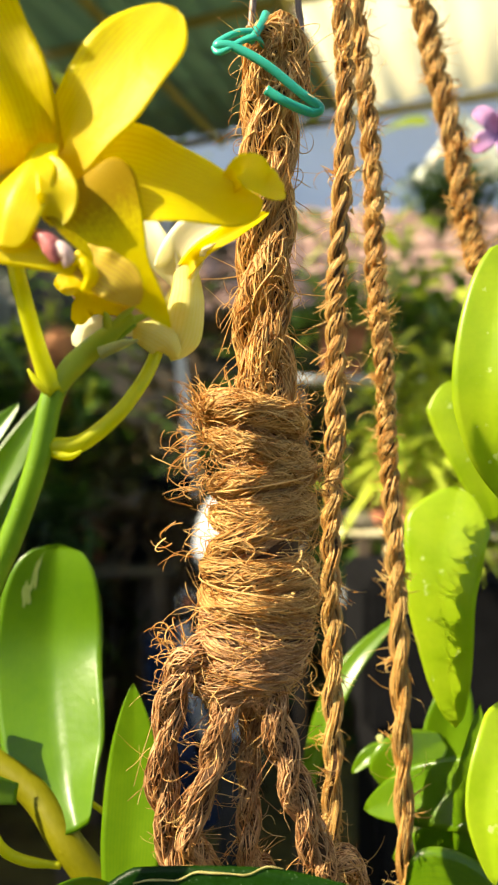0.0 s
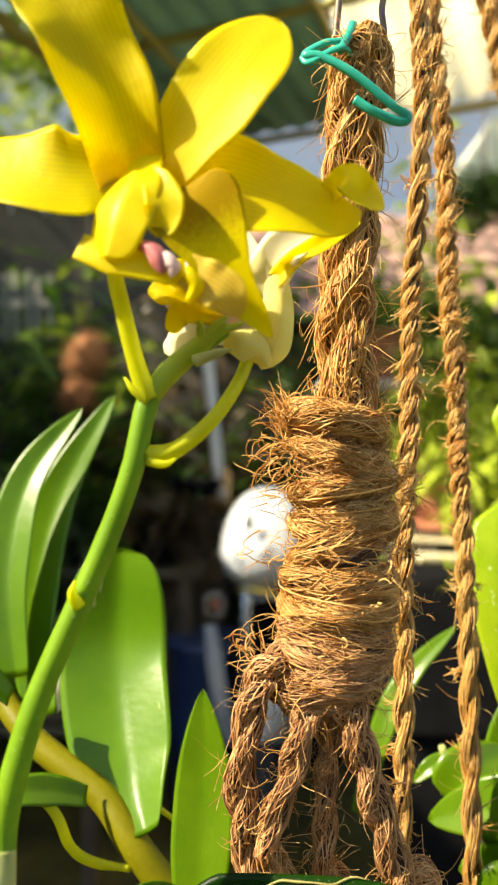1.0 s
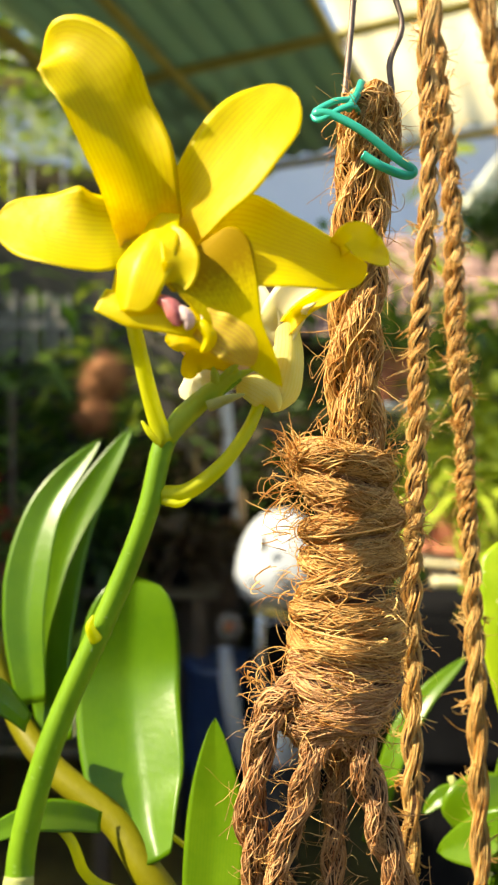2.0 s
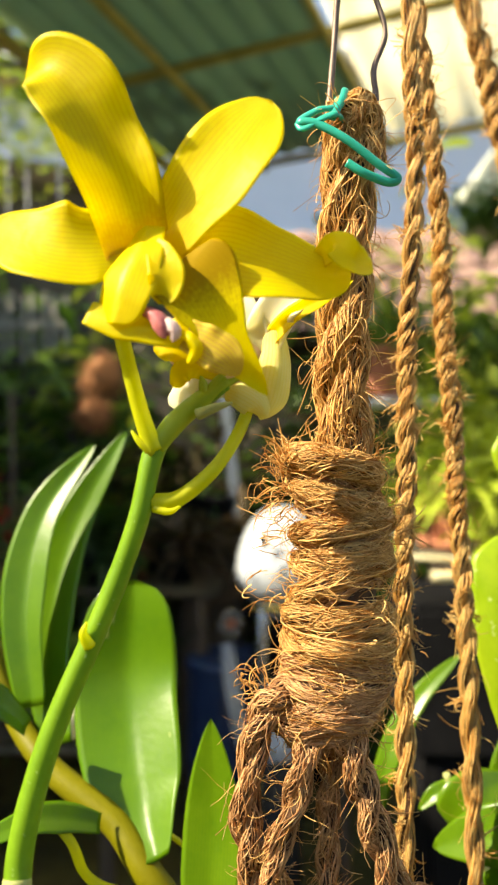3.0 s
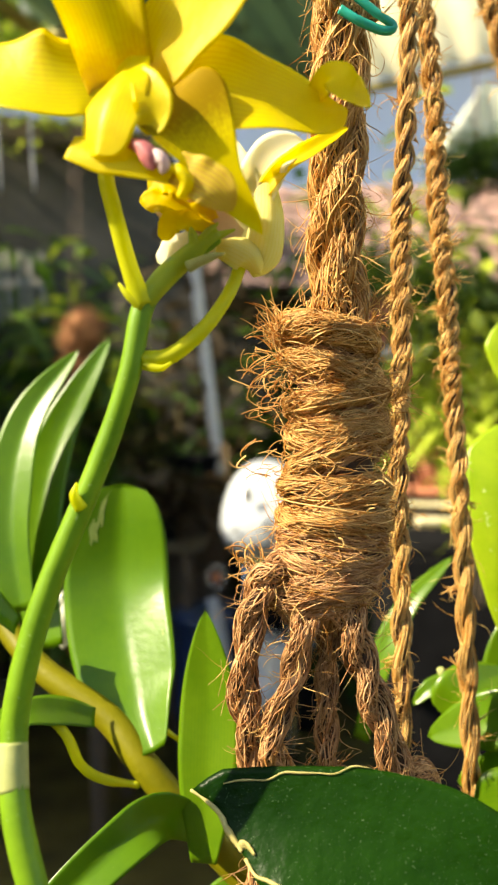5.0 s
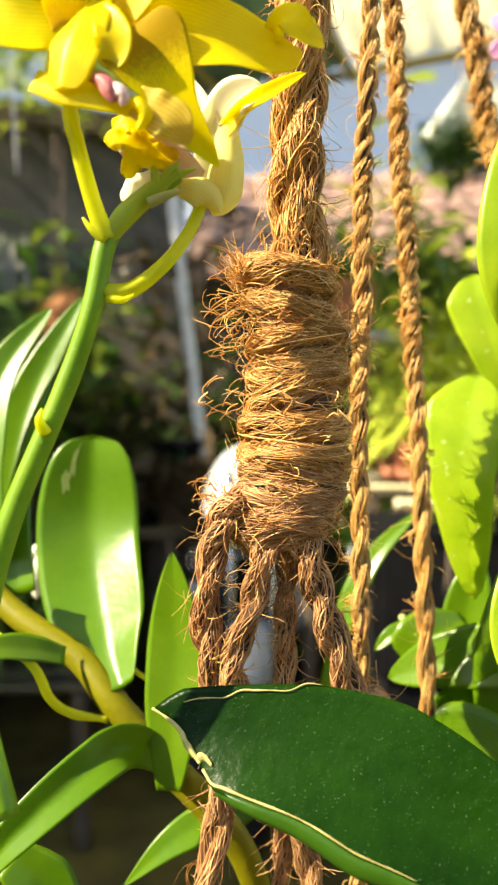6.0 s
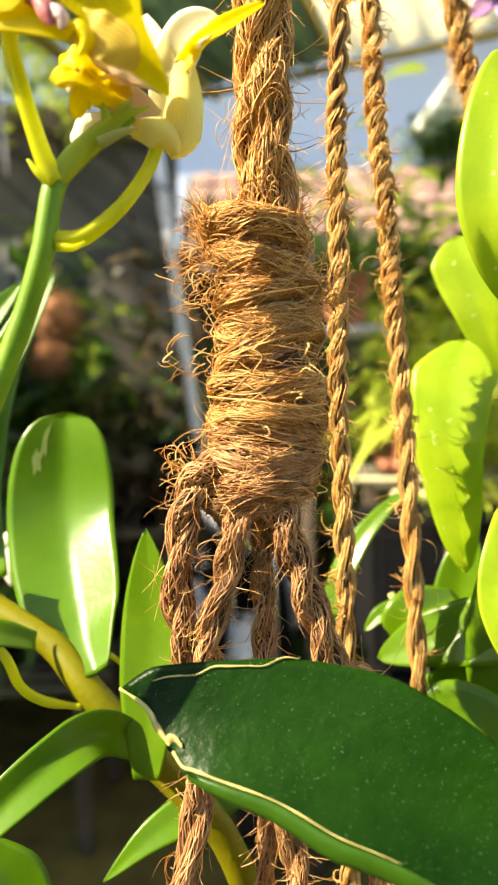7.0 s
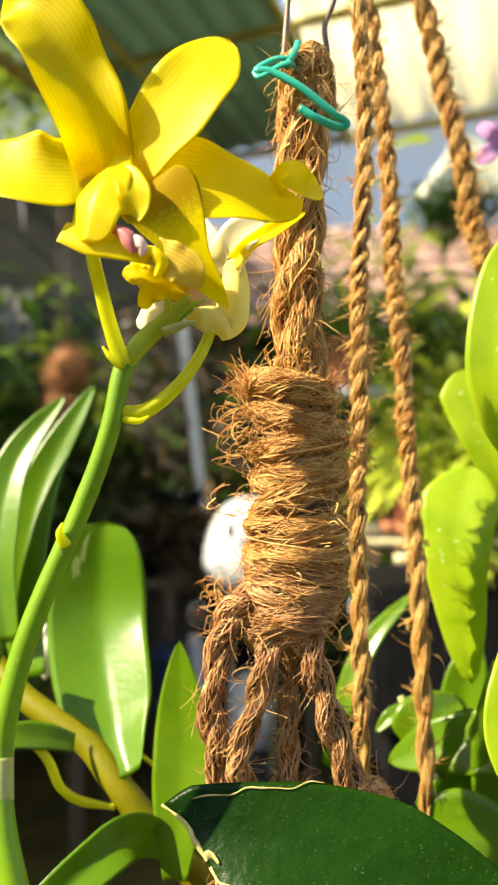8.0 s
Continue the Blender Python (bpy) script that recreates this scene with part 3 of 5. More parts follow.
hanging_rope("thin twisted golden coir rope hanging straight down", [(0.0318, 0.2450, 1.4830), (0.0316, 0.2450, 1.4026), (0.0322, 0.2450, 1.3643), (0.0306, 0.2450, 1.3166), (0.0292, 0.2450, 1.2880), (0.0288, 0.2450, 1.2498), (0.0280, 0.2450, 1.2117), (0.0280, 0.2450, 1.1547), (0.0278, 0.2450, 1.0788), (0.0277, 0.2450, 1.0126)], 0.0031, 19, 3)
hanging_rope("thin twisted golden coir rope slanting slightly, fraying", [(0.0281, 0.2620, 1.4992), (0.0385, 0.2620, 1.4130), (0.0434, 0.2620, 1.3619), (0.0458, 0.2620, 1.3211), (0.0477, 0.2620, 1.2906), (0.0496, 0.2620, 1.2601), (0.0515, 0.2620, 1.2337), (0.0540, 0.2620, 1.1789), (0.0576, 0.2620, 1.0880)], 0.0032, 18, 8)
hanging_rope("short slanting coir rope with a frayed end", [(0.045, 0.30, 1.53), (0.0690, 0.30, 1.44), (0.0800, 0.30, 1.395), (0.0900, 0.30, 1.345), (0.0950, 0.30, 1.322)], 0.0042, 9, 14)

# ---- the yellow orchid spray ----
spray = thing("yellow_orchid_spray", "yellow orchid blossoms on an arching green flower stem", "orchid", at=(-0.0792, 0.1750, 1.1379))
stem_ctrl = [(-0.0292, 0.1810, 1.2806), (-0.0359, 0.1800, 1.2754), (-0.0427, 0.1780, 1.2689), (-0.0476, 0.1760, 1.2618), (-0.0510, 0.1750, 1.2457), (-0.0560, 0.1750, 1.2308), (-0.0624, 0.1740, 1.2150), (-0.0700, 0.1720, 1.1969), (-0.0745, 0.1700, 1.1834), (-0.0778, 0.1680, 1.1695), (-0.0790, 0.1660, 1.1573), (-0.0765, 0.1600, 1.1418), (-0.0697, 0.1550, 1.1210)]
rod("flower_stem", stem_ctrl, [0.0020, 0.0025, 0.0027, 0.0028, 0.0028, 0.0029, 0.0030, 0.0032, 0.0033, 0.0034, 0.0035, 0.0035], STEM, spray, n=110, sides=16, bumps=0.015)
rod("stem_tip", [(-0.0286, 0.1803, 1.2812), (-0.0359, 0.1793, 1.2757), (-0.0427, 0.1773, 1.2692), (-0.0470, 0.1756, 1.2630)], [0.0014, 0.0027, 0.0029, 0.0026], BUD, spray, "yellow-green tip of the flower stem", n=30, sides=14, bumps=0.03)
rod("sheath", [(-0.0790, 0.1658, 1.1568), (-0.0788, 0.1640, 1.1520), (-0.0778, 0.1620, 1.1468)], [0.0035, 0.0039, 0.0036], SHEATH, spray, "pale papery sheath round the stem", n=14, sides=14)
rod("bract", [(-0.0630, 0.1715, 1.2125), (-0.0642, 0.1700, 1.2158), (-0.0634, 0.1700, 1.2188)], [0.0018, 0.0012, 0.0003], PEDICEL, spray, n=10, sides=8)
rod("bract", [(-0.0472, 0.1740, 1.2617), (-0.0507, 0.1730, 1.2646), (-0.0529, 0.1730, 1.2675)], [0.0015, 0.0010, 0.0003], PEDICEL, spray, n=10, sides=8)
rod("bract", [(-0.0473, 0.1750, 1.2475), (-0.0432, 0.1740, 1.2466), (-0.0402, 0.1740, 1.2480)], [0.0013, 0.0009, 0.0003], PEDICEL, spray, n=10, sides=8)
rod("bract", [(-0.0362, 0.1760, 1.2718), (-0.0306, 0.1750, 1.2738), (-0.0268, 0.1750, 1.2748)], [0.0016, 0.0011, 0.0003], SHEATH, spray, n=10, sides=8)
for tip in ((-0.0244, 0.1810, 1.2822), (-0.0286, 0.1800, 1.2837), (-0.0355, 0.1780, 1.2822)):
    base = np.array((-0.0344, 0.1790, 1.2767))
    rod("bud_tip", [base, base * 0.45 + np.array(tip) * 0.55 + (0, 0, 0.0006), tip], [0.0017, 0.0012, 0.0003], BUD, spray, n=12, sides=8)
rod("pedicel", [(-0.0474, 0.1750, 1.2625), (-0.0502, 0.1730, 1.2714), (-0.0531, 0.1700, 1.2844), (-0.0549, 0.1700, 1.2938), (-0.0538, 0.1720, 1.3066)], [0.0026, 0.0022, 0.0020, 0.0020, 0.0021], PEDICEL, spray, "yellow-green flower stalk", n=40, sides=12)
rod("pedicel", [(-0.0480, 0.1760, 1.2487), (-0.0409, 0.1770, 1.2500), (-0.0325, 0.1790, 1.2570), (-0.0267, 0.1820, 1.2655), (-0.0237, 0.1850, 1.2730), (-0.0220, 0.1870, 1.2806)], [0.0025, 0.0021, 0.0018, 0.0017, 0.0018], PEDICEL, spray, "yellow-green flower stalk", n=40, sides=12)

# front blossom
blade("dorsal_sepal", [(-0.0500, 0.1680, 1.3110), (-0.0530, 0.1635, 1.3240), (-0.0580, 0.1600, 1.3372), (-0.0636, 0.1580, 1.3478), (-0.0705, 0.1590, 1.3548), (-0.0788, 0.1650, 1.3560)], 0.0225, (0.25, -1, 0.0), PETAL, spray, "tall yellow sepal with a curled tip", "sepal", fold=0.12, cup=0.28, ruffle=0.075, thick=0.0005, nu=56, nv=16, seed=1, waves=1.9)
blade("petal", [(-0.0449, 0.1670, 1.3116), (-0.0366, 0.1625, 1.3225), (-0.0262, 0.1600, 1.3345), (-0.0165, 0.1610, 1.3470)], 0.0240, (-0.15, -1, 0.25), PETAL, spray, "broad yellow petal", "petal", fold=-0.06, cup=0.16, ruffle=0.03, thick=0.0005, nu=48, nv=16, seed=2, waves=1.2)
blade("petal", [(-0.0490, 0.1680, 1.3113), (-0.0581, 0.1640, 1.3121), (-0.0699, 0.1620, 1.3121), (-0.0897, 0.1670, 1.3183)], 0.0235, (0.05, -1, 0.3), PETAL, spray, "broad yellow petal", "petal", fold=0.05, cup=0.16, ruffle=0.05, thick=0.0005, nu=48, nv=16, seed=3, waves=1.6)
blade("lateral_sepal", [(-0.0439, 0.1690, 1.3116), (-0.0301, 0.1640, 1.3120), (-0.0166, 0.1630, 1.3082), (-0.0035, 0.1670, 1.3053), (0.0034, 0.1700, 1.3070)], 0.0235, (0.1, -1, 0.35), PETAL, spray, "yellow sepal with fine veins", "taper", fold=-0.14, cup=0.2, ruffle=0.06, thick=0.0005, nu=56, nv=18, seed=4, waves=1.7)
blade("sepal_tip", [(-0.0048, 0.1700, 1.3097), (-0.0009, 0.1650, 1.3124), (0.0033, 0.1640, 1.3085), (0.0086, 0.1680, 1.3077)], 0.0085, (0.1, -1, 0.2), PETAL, spray, "", "petal", fold=0.15, cup=0.2, ruffle=0.04, thick=0.0005, nu=24, nv=11, seed=5)
# the chin: two fused sepals folded forward to the lower side
blade("chin", [(-0.0470, 0.1625, 1.3175), (-0.0491, 0.1568, 1.3087), (-0.0517, 0.1545, 1.3008), (-0.0536, 0.1545, 1.2915)], 0.0158, (-0.42, -1, 0.1), PETAL_SMOOTH, spray, "yellow hooded chin of the blossom", "hood", fold=-0.30, cup=-0.04, ruffle=0.02, thick=0.0006, nu=30, nv=14, seed=6, waves=1.3)
blade("chin_lip", [(-0.0604, 0.1578, 1.2953), (-0.0524, 0.1558, 1.2923), (-0.0438, 0.1556, 1.2903), (-0.0328, 0.1576, 1.2867)], 0.0082, (0.0, -1, 0.25), PETAL_SMOOTH, spray, "", "sepal", fold=-0.10, cup=-0.08, ruffle=0.04, thick=0.0006, nu=30, nv=12, seed=7, waves=1.5)
blade("side_lobe", [(-0.0452, 0.1590, 1.3122), (-0.0418, 0.1562, 1.3067), (-0.0408, 0.1555, 1.3018), (-0.0428, 0.1560, 1.2965)], 0.0090, (0.1, -1, 0.0), PETAL_SMOOTH, spray, "", "petal", fold=0.05, cup=0.25, ruffle=0.02, thick=0.0006, nu=24, nv=12, seed=10)
blade("column", [(-0.0470, 0.1549, 1.2952), (-0.0436, 0.1532, 1.2935), (-0.0415, 0.1527, 1.2910), (-0.0409, 0.1536, 1.2879)], 0.0044, (0.2, -1, -0.1), PINK, spray, "deep pink column", "petal", fold=-0.2, cup=-0.5, thick=0.0008, nu=18, nv=10, seed=33)
blade("column", [(-0.0425, 0.1544, 1.2931), (-0.0400, 0.1530, 1.2918), (-0.0385, 0.1527, 1.2896), (-0.0392, 0.1538, 1.2872)], 0.0034, (0.2, -1, 0.1), PINK_PALE, spray, "whitish pink column tip", "petal", fold=-0.2, cup=-0.5, thick=0.0008, nu=16, nv=10, seed=36)
blade("lip_edge", [(-0.0384, 0.1554, 1.2898), (-0.0353, 0.1536, 1.2886), (-0.0337, 0.1534, 1.2857), (-0.0358, 0.1546, 1.2821)], 0.0034, (0.1, -1, 0.2), PETAL_SMOOTH, spray, "", "petal", fold=-0.2, cup=-0.4, ruffle=0.05, thick=0.0007, nu=20, nv=10, seed=34)
blade("lip_patch", [(-0.0363, 0.1566, 1.2896), (-0.0314, 0.1553, 1.2868), (-0.0272, 0.1550, 1.2839), (-0.0238, 0.1566, 1.2798)], 0.0104, (-0.2, -1, 0.05), LIP_EDGE, spray, "pinkish veined patch of the lip", "sepal", fold=0.02, cup=0.08, ruffle=0.04, thick=0.0004, nu=26, nv=14, seed=11, waves=2.2)
blade("lip", [(-0.0390, 0.1615, 1.3080), (-0.0346, 0.1592, 1.3035), (-0.0300, 0.1580, 1.2950), (-0.0250, 0.1580, 1.2852), (-0.0172, 0.1600, 1.2752)], 0.0225, (0.3, -1, -0.1), LIP_SCOOP, spray, "yellow pointed lip with a brown-veined throat", "scoop", fold=0.02, cup=0.12, ruffle=0.03, thick=0.0006, nu=54, nv=24, seed=8, waves=1.5)
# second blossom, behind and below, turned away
blade("rear_petal", [(-0.0223, 0.1900, 1.2795), (-0.0199, 0.1880, 1.2910), (-0.0149, 0.1870, 1.3011), (-0.0061, 0.1870, 1.3063)], 0.0125, (0.0, -1, 0.3), PETAL_SUNLIT, spray, "rear blossom petal, whitened in its colour to look sunlit", "petal", fold=0.2, cup=0.2, ruffle=0.02, thick=0.0005, nu=24, nv=10, seed=12)
blade("rear_petal", [(-0.0192, 0.1880, 1.2910), (-0.0120, 0.1850, 1.2984), (-0.0041, 0.1840, 1.3032), (0.0054, 0.1860, 1.3093)], 0.0062, (0.0, -1, 0.5), PETAL, spray, "", "sepal", fold=0.3, cup=0.1, ruffle=0.02, thick=0.0005, nu=24, nv=8, seed=13)
blade("rear_petal", [(-0.0277, 0.1920, 1.3100), (-0.0252, 0.1880, 1.3028), (-0.0214, 0.1870, 1.2938), (-0.0191, 0.1880, 1.2851)], 0.0090, (0.2, -1, 0.1), PETAL_SUNLIT, spray, "", "petal", fold=0.1, cup=0.2, thick=0.0005, nu=18, nv=8, seed=14)
blade("rear_chin", [(-0.0156, 0.1870, 1.2982), (-0.0148, 0.1840, 1.2873), (-0.0164, 0.1830, 1.2771), (-0.0201, 0.1860, 1.2709)], 0.0110, (0.35, -1, 0.0), POUCH, spray, "", "petal", fold=-0.4, cup=-0.35, thick=0.0005, nu=24, nv=10, seed=15)
blade("rear_chin", [(-0.0291, 0.1840, 1.2800), (-0.0246, 0.1810, 1.2782), (-0.0201, 0.1810, 1.2754), (-0.0181, 0.1840, 1.2712)], 0.0095, (0.1, -1, 0.2), POUCH, spray, "", "sepal", fold=-0.3, cup=-0.35, thick=0.0005, nu=22, nv=10, seed=16)
blade("rear_lip", [(-0.0292, 0.1840, 1.2873), (-0.0361, 0.1810, 1.2867), (-0.0432, 0.1800, 1.2893), (-0.0488, 0.1810, 1.2906)], 0.0075, (0.1, -1, 0.3), PETAL, spray, "", "petal", fold=0.15, cup=-0.05, ruffle=0.12, thick=0.0005, nu=24, nv=10, seed=17)
blade("rear_lip", [(-0.0297, 0.1820, 1.2826), (-0.0359, 0.1790, 1.2842), (-0.0403, 0.1780, 1.2833), (-0.0429, 0.1790, 1.2792)], 0.0065, (0.1, -1, 0.2), PETAL, spray, "", "petal", fold=0.1, cup=-0.05, ruffle=0.12, thick=0.0005, nu=24, nv=10, seed=18)

blade("rear_lip", [(-0.0234, 0.1860, 1.2811), (-0.0321, 0.1835, 1.2864), (-0.0392, 0.1825, 1.2898), (-0.0460, 0.1840, 1.2930)], 0.0125, (0.1, -1, 0.25), BLUSH, spray, "pale blush inner lip of the rear blossom", "petal", fold=0.1, cup=-0.15, ruffle=0.03, thick=0.0005, nu=24, nv=10, seed=19)
blade("rear_petal", [(-0.0292, 0.1860, 1.2789), (-0.0348, 0.1830, 1.2799), (-0.0405, 0.1820, 1.2782), (-0.0450, 0.1840, 1.2749)], 0.0080, (0.1, -1, 0.4), PETAL_SUNLIT, spray, "", "petal", fold=0.1, cup=-0.15, ruffle=0.04, thick=0.0005, nu=22, nv=9, seed=20)

blade("rear_lip", [(-0.0204, 0.1800, 1.2867), (-0.0269, 0.1782, 1.2902), (-0.0330, 0.1778, 1.2942), (-0.0384, 0.1792, 1.2992)], 0.0105, (0.1, -1, 0.2), BLUSH, spray, "pale blush inner lip of the rear blossom", "petal", fold=0.1, cup=-0.1, ruffle=0.03, thick=0.0005, nu=24, nv=10, seed=37)
blade("rear_lip", [(-0.0278, 0.1832, 1.2926), (-0.0353, 0.1822, 1.2936), (-0.0423, 0.1815, 1.2949), (-0.0469, 0.1826, 1.2935)], 0.0080, (0.1, -1, 0.3), PETAL, spray, "", "petal", fold=0.1, cup=-0.1, ruffle=0.10, thick=0.0005, nu=34, nv=14, seed=38, waves=2.6)

def along(ob, nv, rows, cols, lift=0.0004):
    """A line over a blade's upper face, by row and column of its grid."""
    co = [np.array(ob.data.vertices[int(r) * nv + int(c)].co) for r, c in zip(rows, cols)]
    return [c + np.array((0, -lift, lift)) for c in co]

# ---- the leafy cane at the stem's side ----
cane = thing("orchid_cane", "yellowish orchid cane with long glossy green leaves", "orchid", at=(-0.0097, 0.2500, 1.0338))
rod("cane_stalk", [(-0.1632, 0.3080, 1.2200), (-0.1453, 0.3010, 1.1865), (-0.1280, 0.2900, 1.1540), (-0.1069, 0.2740, 1.1380), (-0.0781, 0.2620, 1.1233), (-0.0627, 0.2520, 1.1094), (-0.0434, 0.2480, 1.0891), (-0.0265, 0.2460, 1.0722), (-0.0152, 0.2470, 1.0556), (-0.0078, 0.2500, 1.0313), (-0.0023, 0.2550, 0.9920)], [0.0040, 0.0044, 0.0048, 0.0052, 0.0054, 0.0056, 0.0057, 0.0055, 0.0052, 0.0052], CANE, cane, "", n=90, sides=18, bumps=0.01)
for c, r in (((-0.0628, 0.2520, 1.1090), 0.0057), ((-0.0423, 0.2480, 1.0879), 0.0059), ((-0.0142, 0.2470, 1.0536), 0.0054), ((-0.1273, 0.2900, 1.1529), 0.0049)):
    bm = bmesh.new()
    bmesh.ops.create_uvsphere(bm, u_segments=16, v_segments=8, radius=r)
    bmesh.ops.scale(bm, vec=(1, 1, 0.5), verts=bm.verts)
    bmesh.ops.rotate(bm, matrix=Matrix.Rotation(radians(42), 3, "Y"), verts=bm.verts)
    bmesh.ops.translate(bm, vec=c, verts=bm.verts)
    part("cane_node", bm, CANE, cane)
big_leaf = blade("leaf", [(-0.0596, 0.2500, 1.1161), (-0.0691, 0.2680, 1.1330), (-0.0791, 0.2900, 1.1656), (-0.0781, 0.2960, 1.2089)], 0.0425, (0.0, -1, 0.12), LEAF, cane, "broad glossy green leaf with a blunt tip and a scar", "oblong", fold=0.24, cup=0.02, ruffle=0.008, thick=0.0012, nu=44, nv=16, seed=21, waves=1.3)
blade("leaf", [(-0.0402, 0.2330, 1.0860), (-0.0393, 0.2400, 1.1100), (-0.0388, 0.2470, 1.1365), (-0.0402, 0.2510, 1.1666)], 0.0215, (-0.15, -1, 0.05), LEAF_RIGHT, cane, "upright pointed green leaf", "ovate", fold=0.14, ruffle=0.004, thick=0.0012, nu=36, nv=12, seed=22)
blade("leaf", [(-0.1180, 0.2850, 1.1579), (-0.1261, 0.2970, 1.1961), (-0.1231, 0.3120, 1.2353), (-0.1028, 0.3240, 1.2677)], 0.0215, (-0.1, -1, 0.2), LEAF, cane, "glossy green leaf curving upwards", "strap", fold=0.3, ruffle=0.006, thick=0.0012, nu=36, nv=12, seed=23)
blade("leaf", [(-0.1074, 0.2850, 1.1424), (-0.1167, 0.3020, 1.1811), (-0.1126, 0.3220, 1.2274), (-0.0902, 0.3340, 1.2746)], 0.0235, (-0.1, -1, 0.1), LEAF, cane, "glossy green leaf curving upwards", "strap", fold=0.22, ruffle=0.006, thick=0.0012, nu=36, nv=12, seed=24)
blade("leaf", [(-0.1121, 0.2620, 1.1579), (-0.1184, 0.2550, 1.1682), (-0.1272, 0.2500, 1.1773), (-0.1374, 0.2400, 1.1851)], 0.0125, (0.1, -0.6, 0.8), LEAF, cane, "", "strap", fold=0.2, thick=0.0011, nu=24, nv=9, seed=25)
blade("leaf", [(-0.0808, 0.2520, 1.1275), (-0.0913, 0.2450, 1.1326), (-0.1025, 0.2360, 1.1351), (-0.1195, 0.2250, 1.1308)], 0.0120, (0.1, -0.7, 0.7), LEAF, cane, "", "strap", fold=0.15, thick=0.0011, nu=24, nv=9, seed=26)
blade("leaf", [(-0.0419, 0.2460, 1.0910), (-0.0536, 0.2320, 1.1026), (-0.0660, 0.2180, 1.1002), (-0.0854, 0.2050, 1.0864), (-0.0966, 0.2000, 1.0730)], 0.0170, (0.1, -0.95, 0.4), LEAF, cane, "arching green leaf bent sideways", "strap", fold=0.35, ruffle=0.006, thick=0.0012, nu=34, nv=12, seed=27)
blade("leaf", [(-0.0034, 0.2650, 1.0699), (-0.0219, 0.2620, 1.0624), (-0.0418, 0.2560, 1.0543), (-0.0603, 0.2500, 1.0405)], 0.0165, (0.1, -0.8, 0.6), LEAF, cane, "green leaf pointing down and sideways", "lance", fold=0.15, thick=0.0012, nu=30, nv=10, seed=28)
blade("leaf", [(-0.0877, 0.2100, 1.0766), (-0.0796, 0.2100, 1.0697), (-0.0732, 0.2100, 1.0615), (-0.0685, 0.2100, 1.0490)], 0.02, (0.1, -0.8, 0.6), LEAF, cane, "", "strap", fold=0.15, thick=0.0012, nu=20, nv=9, seed=29)
rod("aerial_root", [(-0.1034, 0.2450, 1.1375), (-0.0896, 0.2430, 1.1264), (-0.0839, 0.2430, 1.1148), (-0.0765, 0.2450, 1.1086), (-0.0644, 0.2480, 1.1050)], [0.0016, 0.0017, 0.0018, 0.0017, 0.0012], PEDICEL, cane, "pale green aerial root", n=40, sides=10, bumps=0.06)
rod("leaf_stalk", [(-0.0650, 0.2620, 1.1245), (-0.0580, 0.2660, 1.1175), (-0.0506, 0.2700, 1.1097)], [0.0012, 0.0011, 0.0009], PEDICEL, cane, "", n=14, sides=8)

def scar(ob, nv, mid, size, seed, label=""):
    """A thin ragged patch that follows a leaf's surface, round a row and column of its grid."""
    own = np.random.default_rng(seed)
    co = np.array([v.co for v in ob.data.vertices])
    def at(r, c):
        r0, c0 = int(r), int(c)
        fr, fc = r - r0, c - c0
        g = [[co[(r0 + x) * nv + c0 + y] for y in (0, 1)] for x in (0, 1)]
        p = (g[0][0] * (1 - fc) + g[0][1] * fc) * (1 - fr) + (g[1][0] * (1 - fc) + g[1][1] * fc) * fr
        n = unit(np.cross(g[0][1] - g[0][0], g[1][0] - g[0][0]))
        return p + n * (0.00009 if n[1] < 0 else -0.00009)
    k = 26
    rad = 1 + 0.28 * np.convolve(np.tile(own.normal(size=k), 3), [0.3, 0.4, 0.3], "same")[k:2 * k] * 1.5
    ang = np.arange(k) * 2 * np.pi / k
    v = [at(*mid)] + [at(mid[0] + q * size[0] * rad[m] * math.cos(ang[m]), mid[1] + q * size[1] * rad[m] * math.sin(ang[m])) for q in (0.35, 0.7, 1.0) for m in range(k)]
    f = [(0, 1 + m, 1 + (m + 1) % k) for m in range(k)]
    for q in (0, 1):
        f += [(1 + q * k + m, 1 + (q + 1) * k + m, 1 + (q + 1) * k + (m + 1) % k, 1 + q * k + (m + 1) % k) for m in range(k)]
    return from_arrays("scar", v, f, SCAR, ob, label)
scar(big_leaf, 16, (39.2, 4.2), (2.2, 0.45), 3, "pale dry scar")
scar(big_leaf, 16, (36.4, 3.4), (1.6, 0.75), 5)
scar(big_leaf, 16, (20.0, 13.4), (0.5, 0.16), 7)

# small white blossom hanging among the leaves
bud = thing("white_blossom", "small white drooping orchid blossom", "flower", at=(-0.1087, 0.3200, 1.1453))
for k, (a, b) in enumerate(((-8, 70), (8, 62), (-22, 40), (20, 45))):
    base = np.array((-0.1087, 0.3200, 1.1581))
    tip = base + np.array([a * 0.00025, -0.004 + 0.002 * k, -b * 0.00037])
    blade("petal", [base, base * 0.5 + tip * 0.5 + (a * 0.0001, -0.003, 0), tip], 0.008, (0, -1, 0.2), WHITE_PETAL, bud, "", "petal", fold=-0.2, cup=-0.3, ruffle=0.04, thick=0.0005, nu=14, nv=8, seed=30 + k)

